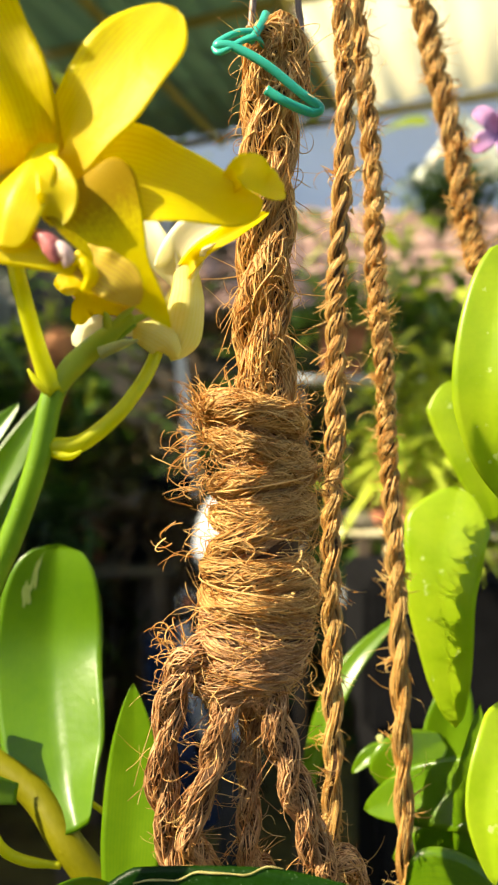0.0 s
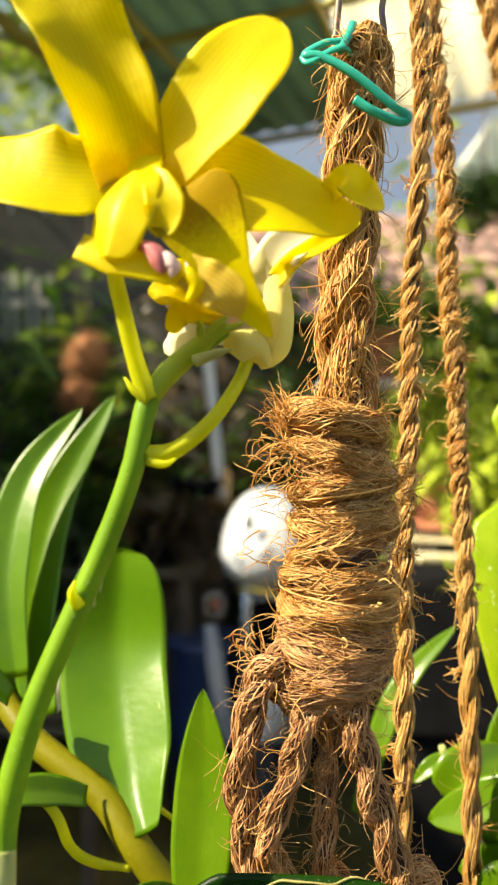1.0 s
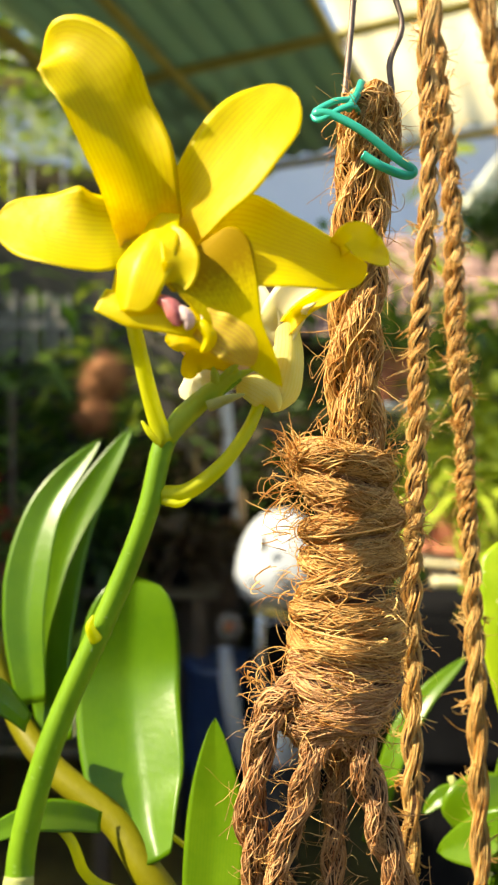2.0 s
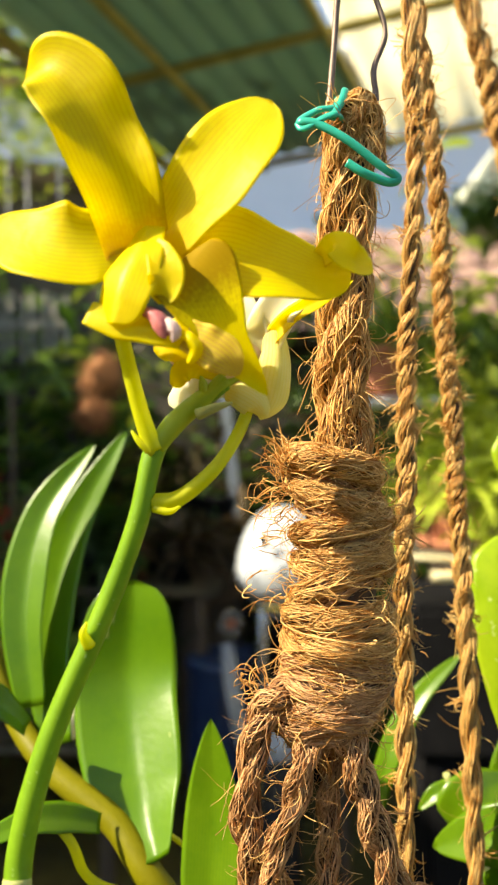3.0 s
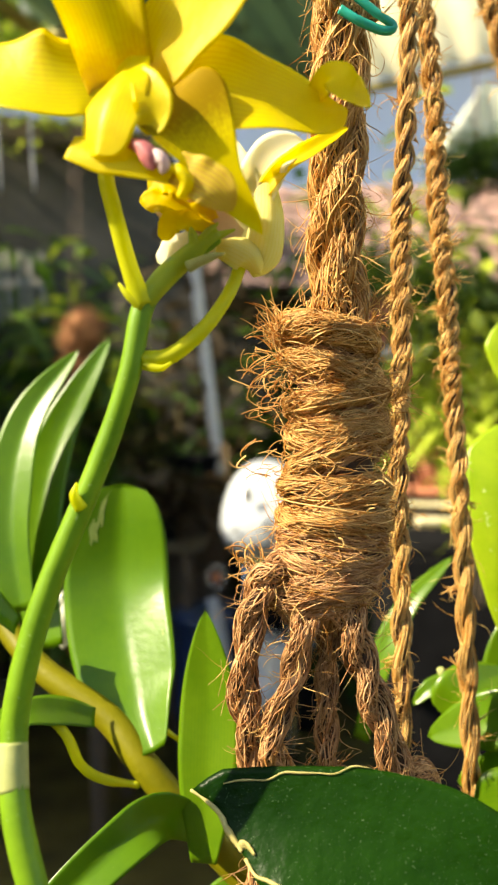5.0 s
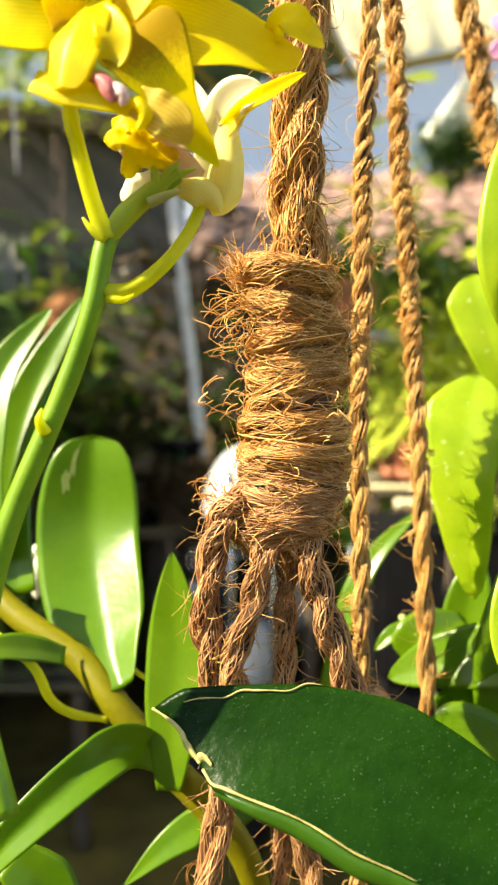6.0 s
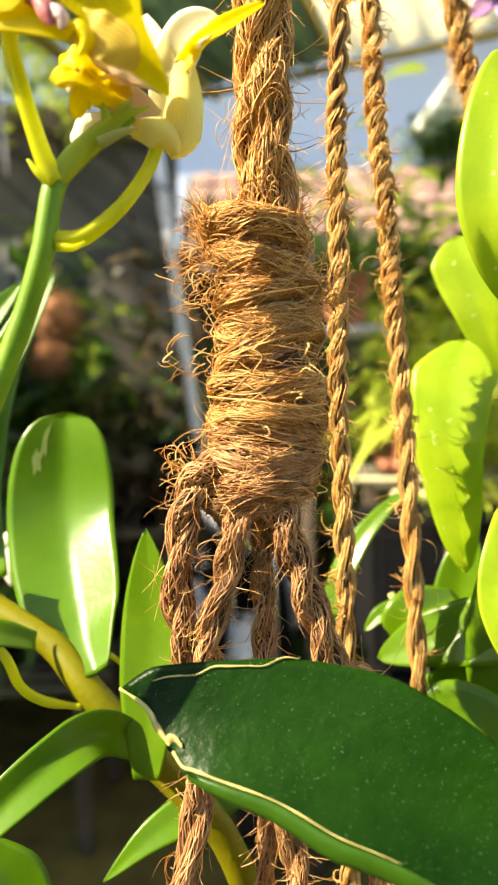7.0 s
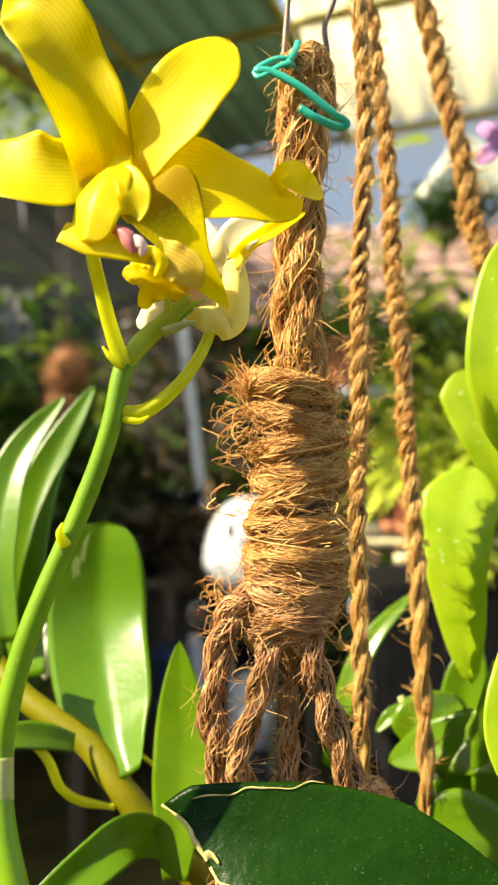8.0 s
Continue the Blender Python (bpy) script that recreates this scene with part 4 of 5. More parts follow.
# ---- the dark leaf in the foreground ----
dark = thing("dark_leaf_plant", "large dark green leaf, shade put into its colour, yellowed dry margin", "plant", at=(0.0643, 0.1400, 1.1068))
dark_ctrl = [(-0.0300, 0.1840, 1.1273), (-0.0125, 0.1800, 1.1275), (0.0093, 0.1750, 1.1248), (0.0295, 0.1690, 1.1182), (0.0504, 0.1620, 1.1065), (0.0727, 0.1520, 1.0909)]
dark_ob = blade("leaf", dark_ctrl[::-1], 0.0420, (-0.1, -0.85, 0.6), LEAF_SHADED, dark, "", "blunt", fold=0.12, cup=0.05, ruffle=0.006, thick=0.0013, nu=60, nv=18, seed=41, waves=1.5)
for i, vert in enumerate(dark_ob.data.vertices):
    # the end is cut aslant: its upper corner reaches farther
    row, col = divmod(i % (60 * 18), 18)
    late = max(0.0, (row / 59 - 0.72) / 0.28) ** 1.3
    across = col / 17 * 2 - 1
    vert.co += Vector((-0.0095, 0.001, 0.0)) * late * max(across, 0) ** 1.5 + Vector((0.0070, 0, -0.0015)) * late * max(-across, 0) ** 1.2
rod("dry_margin", along(dark_ob, 18, range(56, 36, -2), [15, 15, 15, 15, 16, 16, 16, 16, 17, 17]), [0.00014, 0.00028, 0.00028, 0.00035, 0.00028, 0.00014], DRY_EDGE, dark_ob, "dry yellow streak", n=50, sides=8, bumps=0.3, flat=0.5)
rod("dry_margin", along(dark_ob, 18, [59] * 9, range(17, 0, -2)), [0.00038, 0.00063, 0.00076, 0.00063], DRY_EDGE, dark_ob, "dry yellow tip", n=40, sides=8, bumps=0.15)
rod("dry_margin", along(dark_ob, 18, range(58, 16, -3), [1] * 14), [0.00042, 0.00035, 0.00028, 0.00028, 0.00021, 0.00014], DRY_EDGE, dark_ob, "dry yellow edge", n=60, sides=8, bumps=0.3)
rod("dry_margin", along(dark_ob, 18, [58, 57, 56, 55, 54], [3, 4, 5, 5, 4], 0.0003), [0.0003, 0.0008, 0.0011, 0.0010, 0.0003], DRY_EDGE, dark_ob, "curled dry margin", n=30, sides=8, bumps=0.25, flat=0.35)
rod("rolled_margin", along(dark_ob, 18, range(54, 8, -3), [0] * 16, -0.0006), [0.0008, 0.0018, 0.0024, 0.0026, 0.0024, 0.0018], LEAF_ROLL, dark_ob, "lighter green rolled lower edge", n=60, sides=10, flat=0.45)

# ---- leaves at the other side ----
lush = thing("leafy_orchid", "orchid clump with broad bright green leaves", "orchid", at=(0.0879, 0.2600, 1.0645))
blade("leaf", [(0.0794, 0.2920, 1.0997), (0.0811, 0.3000, 1.1184), (0.0847, 0.3030, 1.1368), (0.0905, 0.3050, 1.1543)], 0.0200, (-0.2, -1, 0.1), LEAF_RIGHT, lush, "upright pointed leaf", "ovate", fold=0.2, thick=0.0011, nu=26, nv=10, seed=51)
blade("leaf", [(0.1010, 0.2400, 1.1346), (0.0832, 0.2550, 1.1259), (0.0642, 0.2680, 1.1193), (0.0443, 0.2800, 1.1083)], 0.0270, (0.0, -0.85, 0.5), LEAF_RIGHT, lush, "broad leaf lying sideways with a sheen", "strap", fold=0.15, ruffle=0.006, thick=0.0011, nu=30, nv=12, seed=52)
blade("leaf", [(0.1051, 0.2500, 1.1237), (0.0869, 0.2550, 1.1104), (0.0706, 0.2620, 1.1010), (0.0534, 0.2700, 1.0952)], 0.0290, (0.1, -0.9, 0.35), LEAF_RIGHT, lush, "", "strap", fold=0.12, thick=0.0011, nu=26, nv=10, seed=53)
blade("leaf", [(0.0848, 0.2500, 1.0901), (0.0811, 0.2500, 1.1044), (0.0796, 0.2550, 1.1290), (0.0830, 0.2600, 1.1564)], 0.0200, (-0.5, -1, 0.1), LEAF_RIGHT, lush, "", "lance", fold=0.12, thick=0.0011, nu=26, nv=10, seed=54)
blade("leaf", [(0.0745, 0.3000, 1.1174), (0.0628, 0.3000, 1.1218), (0.0509, 0.3000, 1.1205), (0.0424, 0.3000, 1.1129)], 0.0095, (0.0, -0.7, 0.7), LEAF_RIGHT, lush, "small curled leaf", "strap", fold=0.3, thick=0.0011, nu=22, nv=9, seed=55)
blade("leaf", [(0.0237, 0.3250, 1.0871), (0.0351, 0.3300, 1.1246), (0.0487, 0.3350, 1.1482), (0.0699, 0.3400, 1.1684)], 0.0125, (-0.5, -0.9, 0.4), LEAF_RIGHT, lush, "narrow green strap leaf", "strap", fold=0.15, thick=0.001, nu=30, nv=9, seed=56)
blade("leaf", [(0.0864, 0.2400, 1.0555), (0.0811, 0.2400, 1.0792), (0.0695, 0.2450, 1.0928), (0.0531, 0.2500, 1.0931)], 0.0330, (-0.1, -0.9, 0.4), LEAF_RIGHT, lush, "", "oblong", fold=0.12, thick=0.0011, nu=26, nv=10, seed=57)
blade("leaf", [(0.0808, 0.3000, 1.1268), (0.0713, 0.2950, 1.1242), (0.0609, 0.2900, 1.1216), (0.0531, 0.2900, 1.1119)], 0.0210, (0.0, -0.9, 0.5), LEAF_RIGHT, lush, "", "oblong", fold=0.15, thick=0.0011, nu=22, nv=9, seed=58)
rod("old_cane", [(0.0792, 0.3000, 1.0663), (0.0678, 0.3000, 1.0915), (0.0598, 0.3000, 1.1146), (0.0540, 0.3000, 1.1285)], [0.0028, 0.0026, 0.0024, 0.0016], SHEATH, lush, "dry greyish cane", n=24, sides=10, bumps=0.05)

near = thing("young_leaf_shoot", "shoot with sunlit yellow-green leaves", "orchid", at=(0.0660, 0.1700, 1.1539))
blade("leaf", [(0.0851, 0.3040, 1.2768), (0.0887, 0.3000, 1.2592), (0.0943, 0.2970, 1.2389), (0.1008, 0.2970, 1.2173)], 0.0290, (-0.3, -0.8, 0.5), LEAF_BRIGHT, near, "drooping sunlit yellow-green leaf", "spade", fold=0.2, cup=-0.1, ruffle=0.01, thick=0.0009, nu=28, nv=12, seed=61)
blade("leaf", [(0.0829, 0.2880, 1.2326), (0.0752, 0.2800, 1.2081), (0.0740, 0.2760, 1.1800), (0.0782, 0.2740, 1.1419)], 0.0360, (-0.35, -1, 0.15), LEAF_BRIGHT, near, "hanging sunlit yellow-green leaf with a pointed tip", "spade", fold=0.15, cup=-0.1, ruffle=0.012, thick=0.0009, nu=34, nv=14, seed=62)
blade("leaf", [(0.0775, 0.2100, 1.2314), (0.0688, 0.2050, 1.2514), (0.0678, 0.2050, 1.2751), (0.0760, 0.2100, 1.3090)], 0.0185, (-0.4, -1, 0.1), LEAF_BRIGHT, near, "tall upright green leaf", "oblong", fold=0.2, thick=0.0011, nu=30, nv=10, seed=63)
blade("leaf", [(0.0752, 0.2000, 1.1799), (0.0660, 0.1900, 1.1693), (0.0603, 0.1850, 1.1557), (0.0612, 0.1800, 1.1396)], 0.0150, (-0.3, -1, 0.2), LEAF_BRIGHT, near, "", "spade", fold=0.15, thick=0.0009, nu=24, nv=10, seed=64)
rod("shoot_stalk", [(0.1181, 0.3050, 1.0645), (0.1169, 0.3050, 1.1378), (0.1160, 0.3050, 1.2239), (0.1199, 0.3120, 1.2938)], 0.0022, STEM, near, "", n=30, sides=10)

mauve = thing("mauve_blossom", "pale mauve orchid blossom", "flower", at=(0.1233, 0.3600, 1.4027))
for k in range(5):
    a = 1.2 + k * 1.256
    base = np.array((0.1233, 0.3600, 1.4027))
    tip = base + 0.017 * np.array([math.cos(a), -0.25, math.sin(a)])
    blade("petal", [base, base * 0.5 + tip * 0.5 + (0, -0.004, 0), tip], 0.010, (0, -1, 0), MAUVE, mauve, "", "petal", fold=0.15, ruffle=0.03, thick=0.0005, nu=16, nv=8, seed=70 + k)

# ---- background materials ----
SOIL = material("soil", (0.045, 0.038, 0.007), (0.19, 0.15, 0.030), 0.95, 7, bump=1.0, bump_scale=40)
ROOF_GREEN = material("green_sheet", (0.22, 0.33, 0.25), (0.30, 0.41, 0.31), 0.6, 5, glow=0.35, stripes=(9, (0.18, 0.27, 0.21), 0.25))
ROOF_CREAM = material("cream_sheet", (0.76, 0.72, 0.54), (0.86, 0.83, 0.68), 0.6, 4, glow=0.88, stripes=(8, (0.70, 0.66, 0.50), 0.3))
BAMBOO = material("bamboo", (0.30, 0.26, 0.07), (0.50, 0.44, 0.15), 0.5, 18, bump=0.3, bump_scale=120)
BAMBOO_OLD = material("old_bamboo", (0.045, 0.038, 0.022), (0.11, 0.095, 0.055), 0.7, 18, bump=0.3, bump_scale=120)
PICKET = material("grey_picket", (0.22, 0.22, 0.19), (0.40, 0.39, 0.34), 0.8, 20, bump=0.4, bump_scale=90)
BAMBOO_PALE = material("bamboo_pale", (0.66, 0.58, 0.33), (0.84, 0.77, 0.52), 0.5, 18, bump=0.3, bump_scale=120)
# the bluish tint puts the white wall's shade into its colour
PLASTER = material("bluish_shade_plaster", (0.42, 0.50, 0.64), (0.53, 0.60, 0.73), 0.8, 2, bump=0.3, bump_scale=60)
TILE = material("clay_tile", (0.17, 0.10, 0.075), (0.36, 0.22, 0.175), 0.85, 7, bump=0.6, bump_scale=60)
WALL_DARK = material("weathered_wall", (0.03, 0.027, 0.022), (0.10, 0.09, 0.075), 0.9, 3, bump=0.6, bump_scale=40)
TERRACOTTA = material("terracotta", (0.30, 0.10, 0.05), (0.48, 0.19, 0.10), 0.85, 22, bump=0.4, bump_scale=160)
BLACK_PLASTIC = material("black_plastic", (0.004, 0.004, 0.0045), (0.012, 0.012, 0.013), 0.8, 20, bump=0.1, spec=0.06)
WHITE_PAINT = material("white_bodywork", (0.40, 0.44, 0.49), (0.54, 0.58, 0.63), 0.22, 8, coat=0.6)
GREY_PAINT = material("grey_bodywork", (0.20, 0.23, 0.28), (0.32, 0.35, 0.40), 0.3, 10, coat=0.4)
BLUE_PLASTIC = material("blue_plastic", (0.012, 0.03, 0.08), (0.03, 0.06, 0.15), 0.4, 12)
CHROME = material("chrome", (0.55, 0.56, 0.58), (0.72, 0.73, 0.75), 0.18, 30, metal=1.0)
RUBBER = material("rubber", (0.012, 0.012, 0.012), (0.03, 0.03, 0.03), 0.8, 40, bump=0.4, bump_scale=300)
PIPE_WHITE = material("white_pipe", (0.55, 0.56, 0.58), (0.74, 0.75, 0.77), 0.5, 14)
FOLIAGE = [material("foliage", a, b, 0.45, 14, island=0.8, glow=0.3) for a, b in (
    ((0.022, 0.06, 0.007), (0.085, 0.17, 0.02)), ((0.05, 0.11, 0.008), (0.18, 0.31, 0.03)),
    ((0.014, 0.038, 0.008), (0.05, 0.10, 0.016)), ((0.28, 0.38, 0.02), (0.54, 0.62, 0.07)), ((0.055, 0.050, 0.012), (0.17, 0.145, 0.045)), ((0.050, 0.034, 0.014), (0.13, 0.090, 0.045)))]
RED_FLOWER = material("red_flower", (0.40, 0.02, 0.015), (0.62, 0.06, 0.05), 0.5, 20, island=0.6, glow=0.3)
FIBRE_BALL = material("fern_fibre", (0.15, 0.06, 0.02), (0.36, 0.16, 0.06), 0.9, 40, bump=1.0, bump_scale=220)
BARK = material("bark", (0.06, 0.045, 0.03), (0.16, 0.12, 0.085), 0.9, 10, bump=0.7, bump_scale=60)


def box(name, size, mat, parent=None, label="", at=(0, 0, 0), turn=(0, 0, 0), bevel=0.004):
    bm = bmesh.new()
    bmesh.ops.create_cube(bm, size=1)
    bmesh.ops.scale(bm, vec=size, verts=bm.verts)
    if bevel:
        bmesh.ops.bevel(bm, geom=bm.edges[:], offset=bevel, segments=2, affect="EDGES")
    bmesh.ops.transform(bm, matrix=pose(*at, *turn), verts=bm.verts)
    return part(name, bm, mat, parent, label, smooth=False)


def lathe(name, rings, mat, parent=None, label="", at=(0, 0, 0), sides=28, smooth=True):
    """Turned form from (radius, height) rings."""
    a = np.arange(sides) * 2 * np.pi / sides
    v = np.concatenate([np.stack([r * np.cos(a), r * np.sin(a), np.full(sides, h)], 1) for r, h in rings]) + np.asarray(at)
    f = [(i * sides + k, i * sides + (k + 1) % sides, (i + 1) * sides + (k + 1) % sides, (i + 1) * sides + k) for i in range(len(rings) - 1) for k in range(sides)]
    f += [tuple(range(sides))[::-1], tuple(range((len(rings) - 1) * sides, len(rings) * sides))]
    return from_arrays(name, v, f, mat, parent, label, smooth)


def lump(name, size, mat, parent=None, label="", at=(0, 0, 0), turn=(0, 0, 0), power=2.0, taper=0.0, seg=28, rough=0.0, seed=0):
    """A rounded body: a superellipsoid, narrowing upwards by taper."""
    u = np.linspace(-np.pi / 2, np.pi / 2, seg // 2 + 1)
    w = np.arange(seg) * 2 * np.pi / seg
    sp = lambda x: np.sign(x) * np.abs(x) ** (2 / power)
    x = sp(np.cos(u))[:, None] * sp(np.cos(w))[None]
    y = sp(np.cos(u))[:, None] * sp(np.sin(w))[None]
    z = sp(np.sin(u))[:, None] * np.ones_like(w)[None]
    k = 1 - taper * (z + 1) / 2
    v = np.stack([x * k * size[0] / 2, y * k * size[1] / 2, z * size[2] / 2], -1).reshape(-1, 3)
    if rough:
        own = np.random.default_rng(seed)
        v = v * (1 + rough * own.normal(size=(len(v), 1)))
    m = np.array(pose(*at, *turn))
    v = v @ m[:3, :3].T + m[:3, 3]
    n = seg
    f = [(i * n + q, i * n + (q + 1) % n, (i + 1) * n + (q + 1) % n, (i + 1) * n + q) for i in range(seg // 2) for q in range(n)]
    return from_arrays(name, v, f, mat, parent, label)


def leaf_cloud(own, count, centre, spread, length, width, rise=0.5, droop=0.6, up=0.0, from_point=False):
    """Verts and faces of many small arching leaves."""
    k = np.linspace(0, 1, 6)
    c = np.asarray(centre)
    roots = c + np.clip(own.normal(size=(count, 3)), -2.0, 2.0) * np.asarray(spread) * (0.25 if from_point else 1)
    az = own.uniform(0, 6.283, count)
    el = own.normal(rise, 0.4, count)
    d = np.stack([np.cos(az) * np.cos(el), np.sin(az) * np.cos(el), np.sin(el)], 1)
    ln = own.uniform(*length, count)
    wd = own.uniform(*width, count)
    p = roots[:, None] + (ln[:, None] * k)[..., None] * d[:, None]
    p[..., 2] -= droop * ln[:, None] * k**2
    p[..., 2] += up * k
    side = unit(np.cross(d, np.array([0, 0, 1.0]) + 0.3 * own.normal(size=(count, 3))))
    prof = np.array([0.35, 0.85, 1.0, 0.85, 0.5, 0.04])
    off = side[:, None] * (wd[:, None] * prof)[..., None] / 2
    ridge = np.array([0, 0, -1.0]) * (wd[:, None] * prof * 0.25)[..., None]
    v = np.stack([p - off, p + ridge, p + off], 2)
    base = (np.arange(count) * 18)[:, None, None]
    row = (np.arange(5) * 3)[None, :, None]
    col = np.arange(2)[None, None]
    f = np.stack([base + row + col, base + row + col + 1, base + row + col + 4, base + row + col + 3], -1).reshape(-1, 4)
    return v.reshape(-1, 3), f


def pot_rings(r, h):
    return [(r * 0.70, 0), (r * 0.74, h * 0.02), (r * 0.93, h * 0.80), (r * 0.93, h * 0.82), (r * 1.04, h * 0.83), (r * 1.06, h * 0.98), (r * 1.0, h), (r * 0.92, h), (r * 0.86, h * 0.9), (0.01, h * 0.88)]


def potted_plant(label, at, r, h, pot_mat, leaf_mat, count, length, width, seed, rise=0.6, droop=0.6, spread=0.6, group="potted plants"):
    own = np.random.default_rng(seed)
    ob = thing("potted_plant", label, "plant", group, at=at)
    lathe("pot", pot_rings(r, h), pot_mat, ob, at=at, sides=24)
    v, f = leaf_cloud(own, count, (at[0], at[1], at[2] + h * 1.05), (r * spread, r * spread, h * 0.25), length, width, rise, droop)
    from_arrays("foliage", v, f, leaf_mat, ob)
    return ob


# ---- ground and surroundings ----
gx = np.linspace(-40, 40, 81)
gy = np.linspace(-40, 60, 101)
X, Y = np.meshgrid(gx, gy)
Z = 0.02 * np.sin(X * 0.9) * np.cos(Y * 0.7) - 0.02
gv = np.stack([X, Y, Z], -1).reshape(-1, 3)
gf = [(j * 81 + i, j * 81 + i + 1, (j + 1) * 81 + i + 1, (j + 1) * 81 + i) for j in range(100) for i in range(80)]
tagged(from_arrays("ground", gv, gf, SOIL), "dark damp garden soil", "ground", kind="structure")

# sheet roof overhead
A = np.array([-0.37, 2.55, 2.30])
E1 = np.array([0.934, -0.357, 0.0])
E2 = np.array([-0.36, -0.93, 0.03])
def sheet(name, start, stop, depth, mat, label, waves):
    n, m = waves * 8, 6
    s = np.linspace(start, stop, n)
    w = 0.006 * np.sin(np.arange(n) * 2 * np.pi / 8)
    t = np.linspace(0, depth, m)
    top = A + s[None, :, None] * E1 + t[:, None, None] * E2 + np.stack([0 * w, 0 * w, w], -1)[None]
    verts = np.concatenate([top.reshape(-1, 3), top.reshape(-1, 3) + (0, 0, 0.003)])
    q = n * m
    fs = []
    for i in range(m - 1):
        for k in range(n - 1):
            a = i * n + k
            fs += [(a, a + 1, a + n + 1, a + n), (q + a, q + a + n, q + a + n + 1, q + a + 1)]
    for k in range(n - 1):
        fs += [(k, q + k, q + k + 1, k + 1), ((m - 1) * n + k, (m - 1) * n + k + 1, q + (m - 1) * n + k + 1, q + (m - 1) * n + k)]
    uv = np.stack(np.meshgrid(np.linspace(0, 1, n), np.linspace(0, 1, m)), -1).reshape(-1, 2)
    ob = from_arrays(name, verts, fs, mat, uv=np.concatenate([uv, uv]))
    return tagged(ob, label, "roof", kind="structure")
sheet("roof_green", 0.0, 0.72, 1.9, ROOF_GREEN, "green corrugated roof sheet on bamboo battens", 9)
sheet("roof_cream", 0.735, 2.3, 1.9, ROOF_CREAM, "translucent cream corrugated roof sheet", 16)
def batten(a, b, r=0.013):
    ob = rod("roof_batten", [a, (np.asarray(a) + b) / 2 + (0, 0, -0.004), b], r, BAMBOO, n=24, sides=10, bumps=0.05)
    return tagged(ob, "yellowed bamboo roof batten", "batten", "roof battens", "structure")
DOWN = np.array([0, 0, -0.022])
batten(A + DOWN, A + E1 * 2.3 + DOWN)
batten(A + DOWN * 2, A + E2 * 1.75 + DOWN * 2, 0.018)
batten(A + E2 * 0.62 + DOWN, A + E2 * 0.62 + E1 * 2.3 + DOWN)
batten(A + E2 * 1.25 + DOWN, A + E2 * 1.25 + E1 * 2.3 + DOWN)
batten(A + E1 * 0.30 + DOWN * 2, A + E1 * 0.30 + E2 * 1.75 + DOWN * 2)
batten(A + E1 * 0.728 + DOWN * 2, A + E1 * 0.728 + E2 * 1.75 + DOWN * 2, 0.011)
for c in (A + E1 * 2.2 + E2 * 0.1, A + E1 * 2.2 + E2 * 1.6):
    ob = rod("roof_post", [(c[0], c[1], -0.05), (c[0], c[1], 1.1), (c[0], c[1], 2.27)], 0.03, BAMBOO, n=20, sides=12, bumps=0.04)
    tagged(ob, "bamboo roof post", "post", "roof posts", "structure")

# white house behind and its neighbour's tiled roof
house = thing("white_house", "white house wall tinted bluish as shade, behind the tiled roof", "house", at=(0.5, 5.6, 0))
box("wall", (7.0, 0.2, 4.2), PLASTER, house, at=(0.6, 5.6, 2.1), bevel=0.01)
box("eave_board", (7.4, 0.04, 0.16), PIPE_WHITE, house, at=(0.6, 5.2, 4.25), bevel=0.006)
box("roof", (7.6, 3.0, 0.08), TILE, house, at=(0.6, 6.5, 4.75), turn=(18, 0, 0), bevel=0.01)
rod("gutter", [(-3.1, 5.14, 4.2), (0.6, 5.14, 4.19), (4.3, 5.14, 4.18)], 0.06, PIPE_WHITE, house, n=20, sides=10)
rod("downpipe", [(2.9, 5.42, 4.1), (2.9, 5.42, 2.0), (2.9, 5.42, 0.02)], 0.045, PIPE_WHITE, house, n=20, sides=10)
roof = thing("tiled_roof", "weathered pinkish-brown clay tile roof", "roof", at=(0.9, 4.2, 2.0))
slope = math.atan2(0.85, 1.1)
tile_bm = bmesh.new()
bmesh.ops.create_grid(tile_bm, x_segments=6, y_segments=1, size=0.5)
for vv in tile_bm.verts:
    vv.co = Vector((vv.co.x * 0.17, vv.co.y * 0.24, 0.010 * math.cos(vv.co.x * math.pi * 1.9)))
ext = bmesh.ops.extrude_face_region(tile_bm, geom=tile_bm.faces[:])
bmesh.ops.translate(tile_bm, vec=(0, 0, 0.014), verts=[e for e in ext["geom"] if isinstance(e, bmesh.types.BMVert)])
tile_me = bpy.data.meshes.new("roof_tile")
tile_bm.to_mesh(tile_me)
tile_bm.free()
tile_me.materials.append(TILE)
own = np.random.default_rng(5)
for j in range(7):
    for i in range(17):
        s = j * 0.2
        ob = new("roof_tile", tile_me)
        ob.matrix_world = pose(-0.25 + i * 0.165 + own.normal() * 0.006, 3.75 + s * math.cos(slope), 1.98 + s * math.sin(slope) + own.normal() * 0.004, math.degrees(slope) - 5 + own.normal() * 1.5, own.normal() * 1.5, own.normal() * 2)
        ob.parent = roof
        ob.matrix_parent_inverse = Matrix.Translation(-Vector(roof.location))
box("roof_deck", (3.0, 1.5, 0.03), BARK, roof, at=(1.12, 4.3, 2.33), turn=(math.degrees(slope), 0, 0))
box("wall", (3.4, 0.15, 2.0), WALL_DARK, roof, at=(0.85, 3.95, 0.98))

# unseen wall, added to keep the sun off the left of the yard
tagged(box("wall_sun_block", (0.15, 5.1, 2.5), WALL_DARK, at=(-1.95, 1.95, 1.25)), "plain weathered wall, unseen, added to shade the yard", "wall", kind="structure")
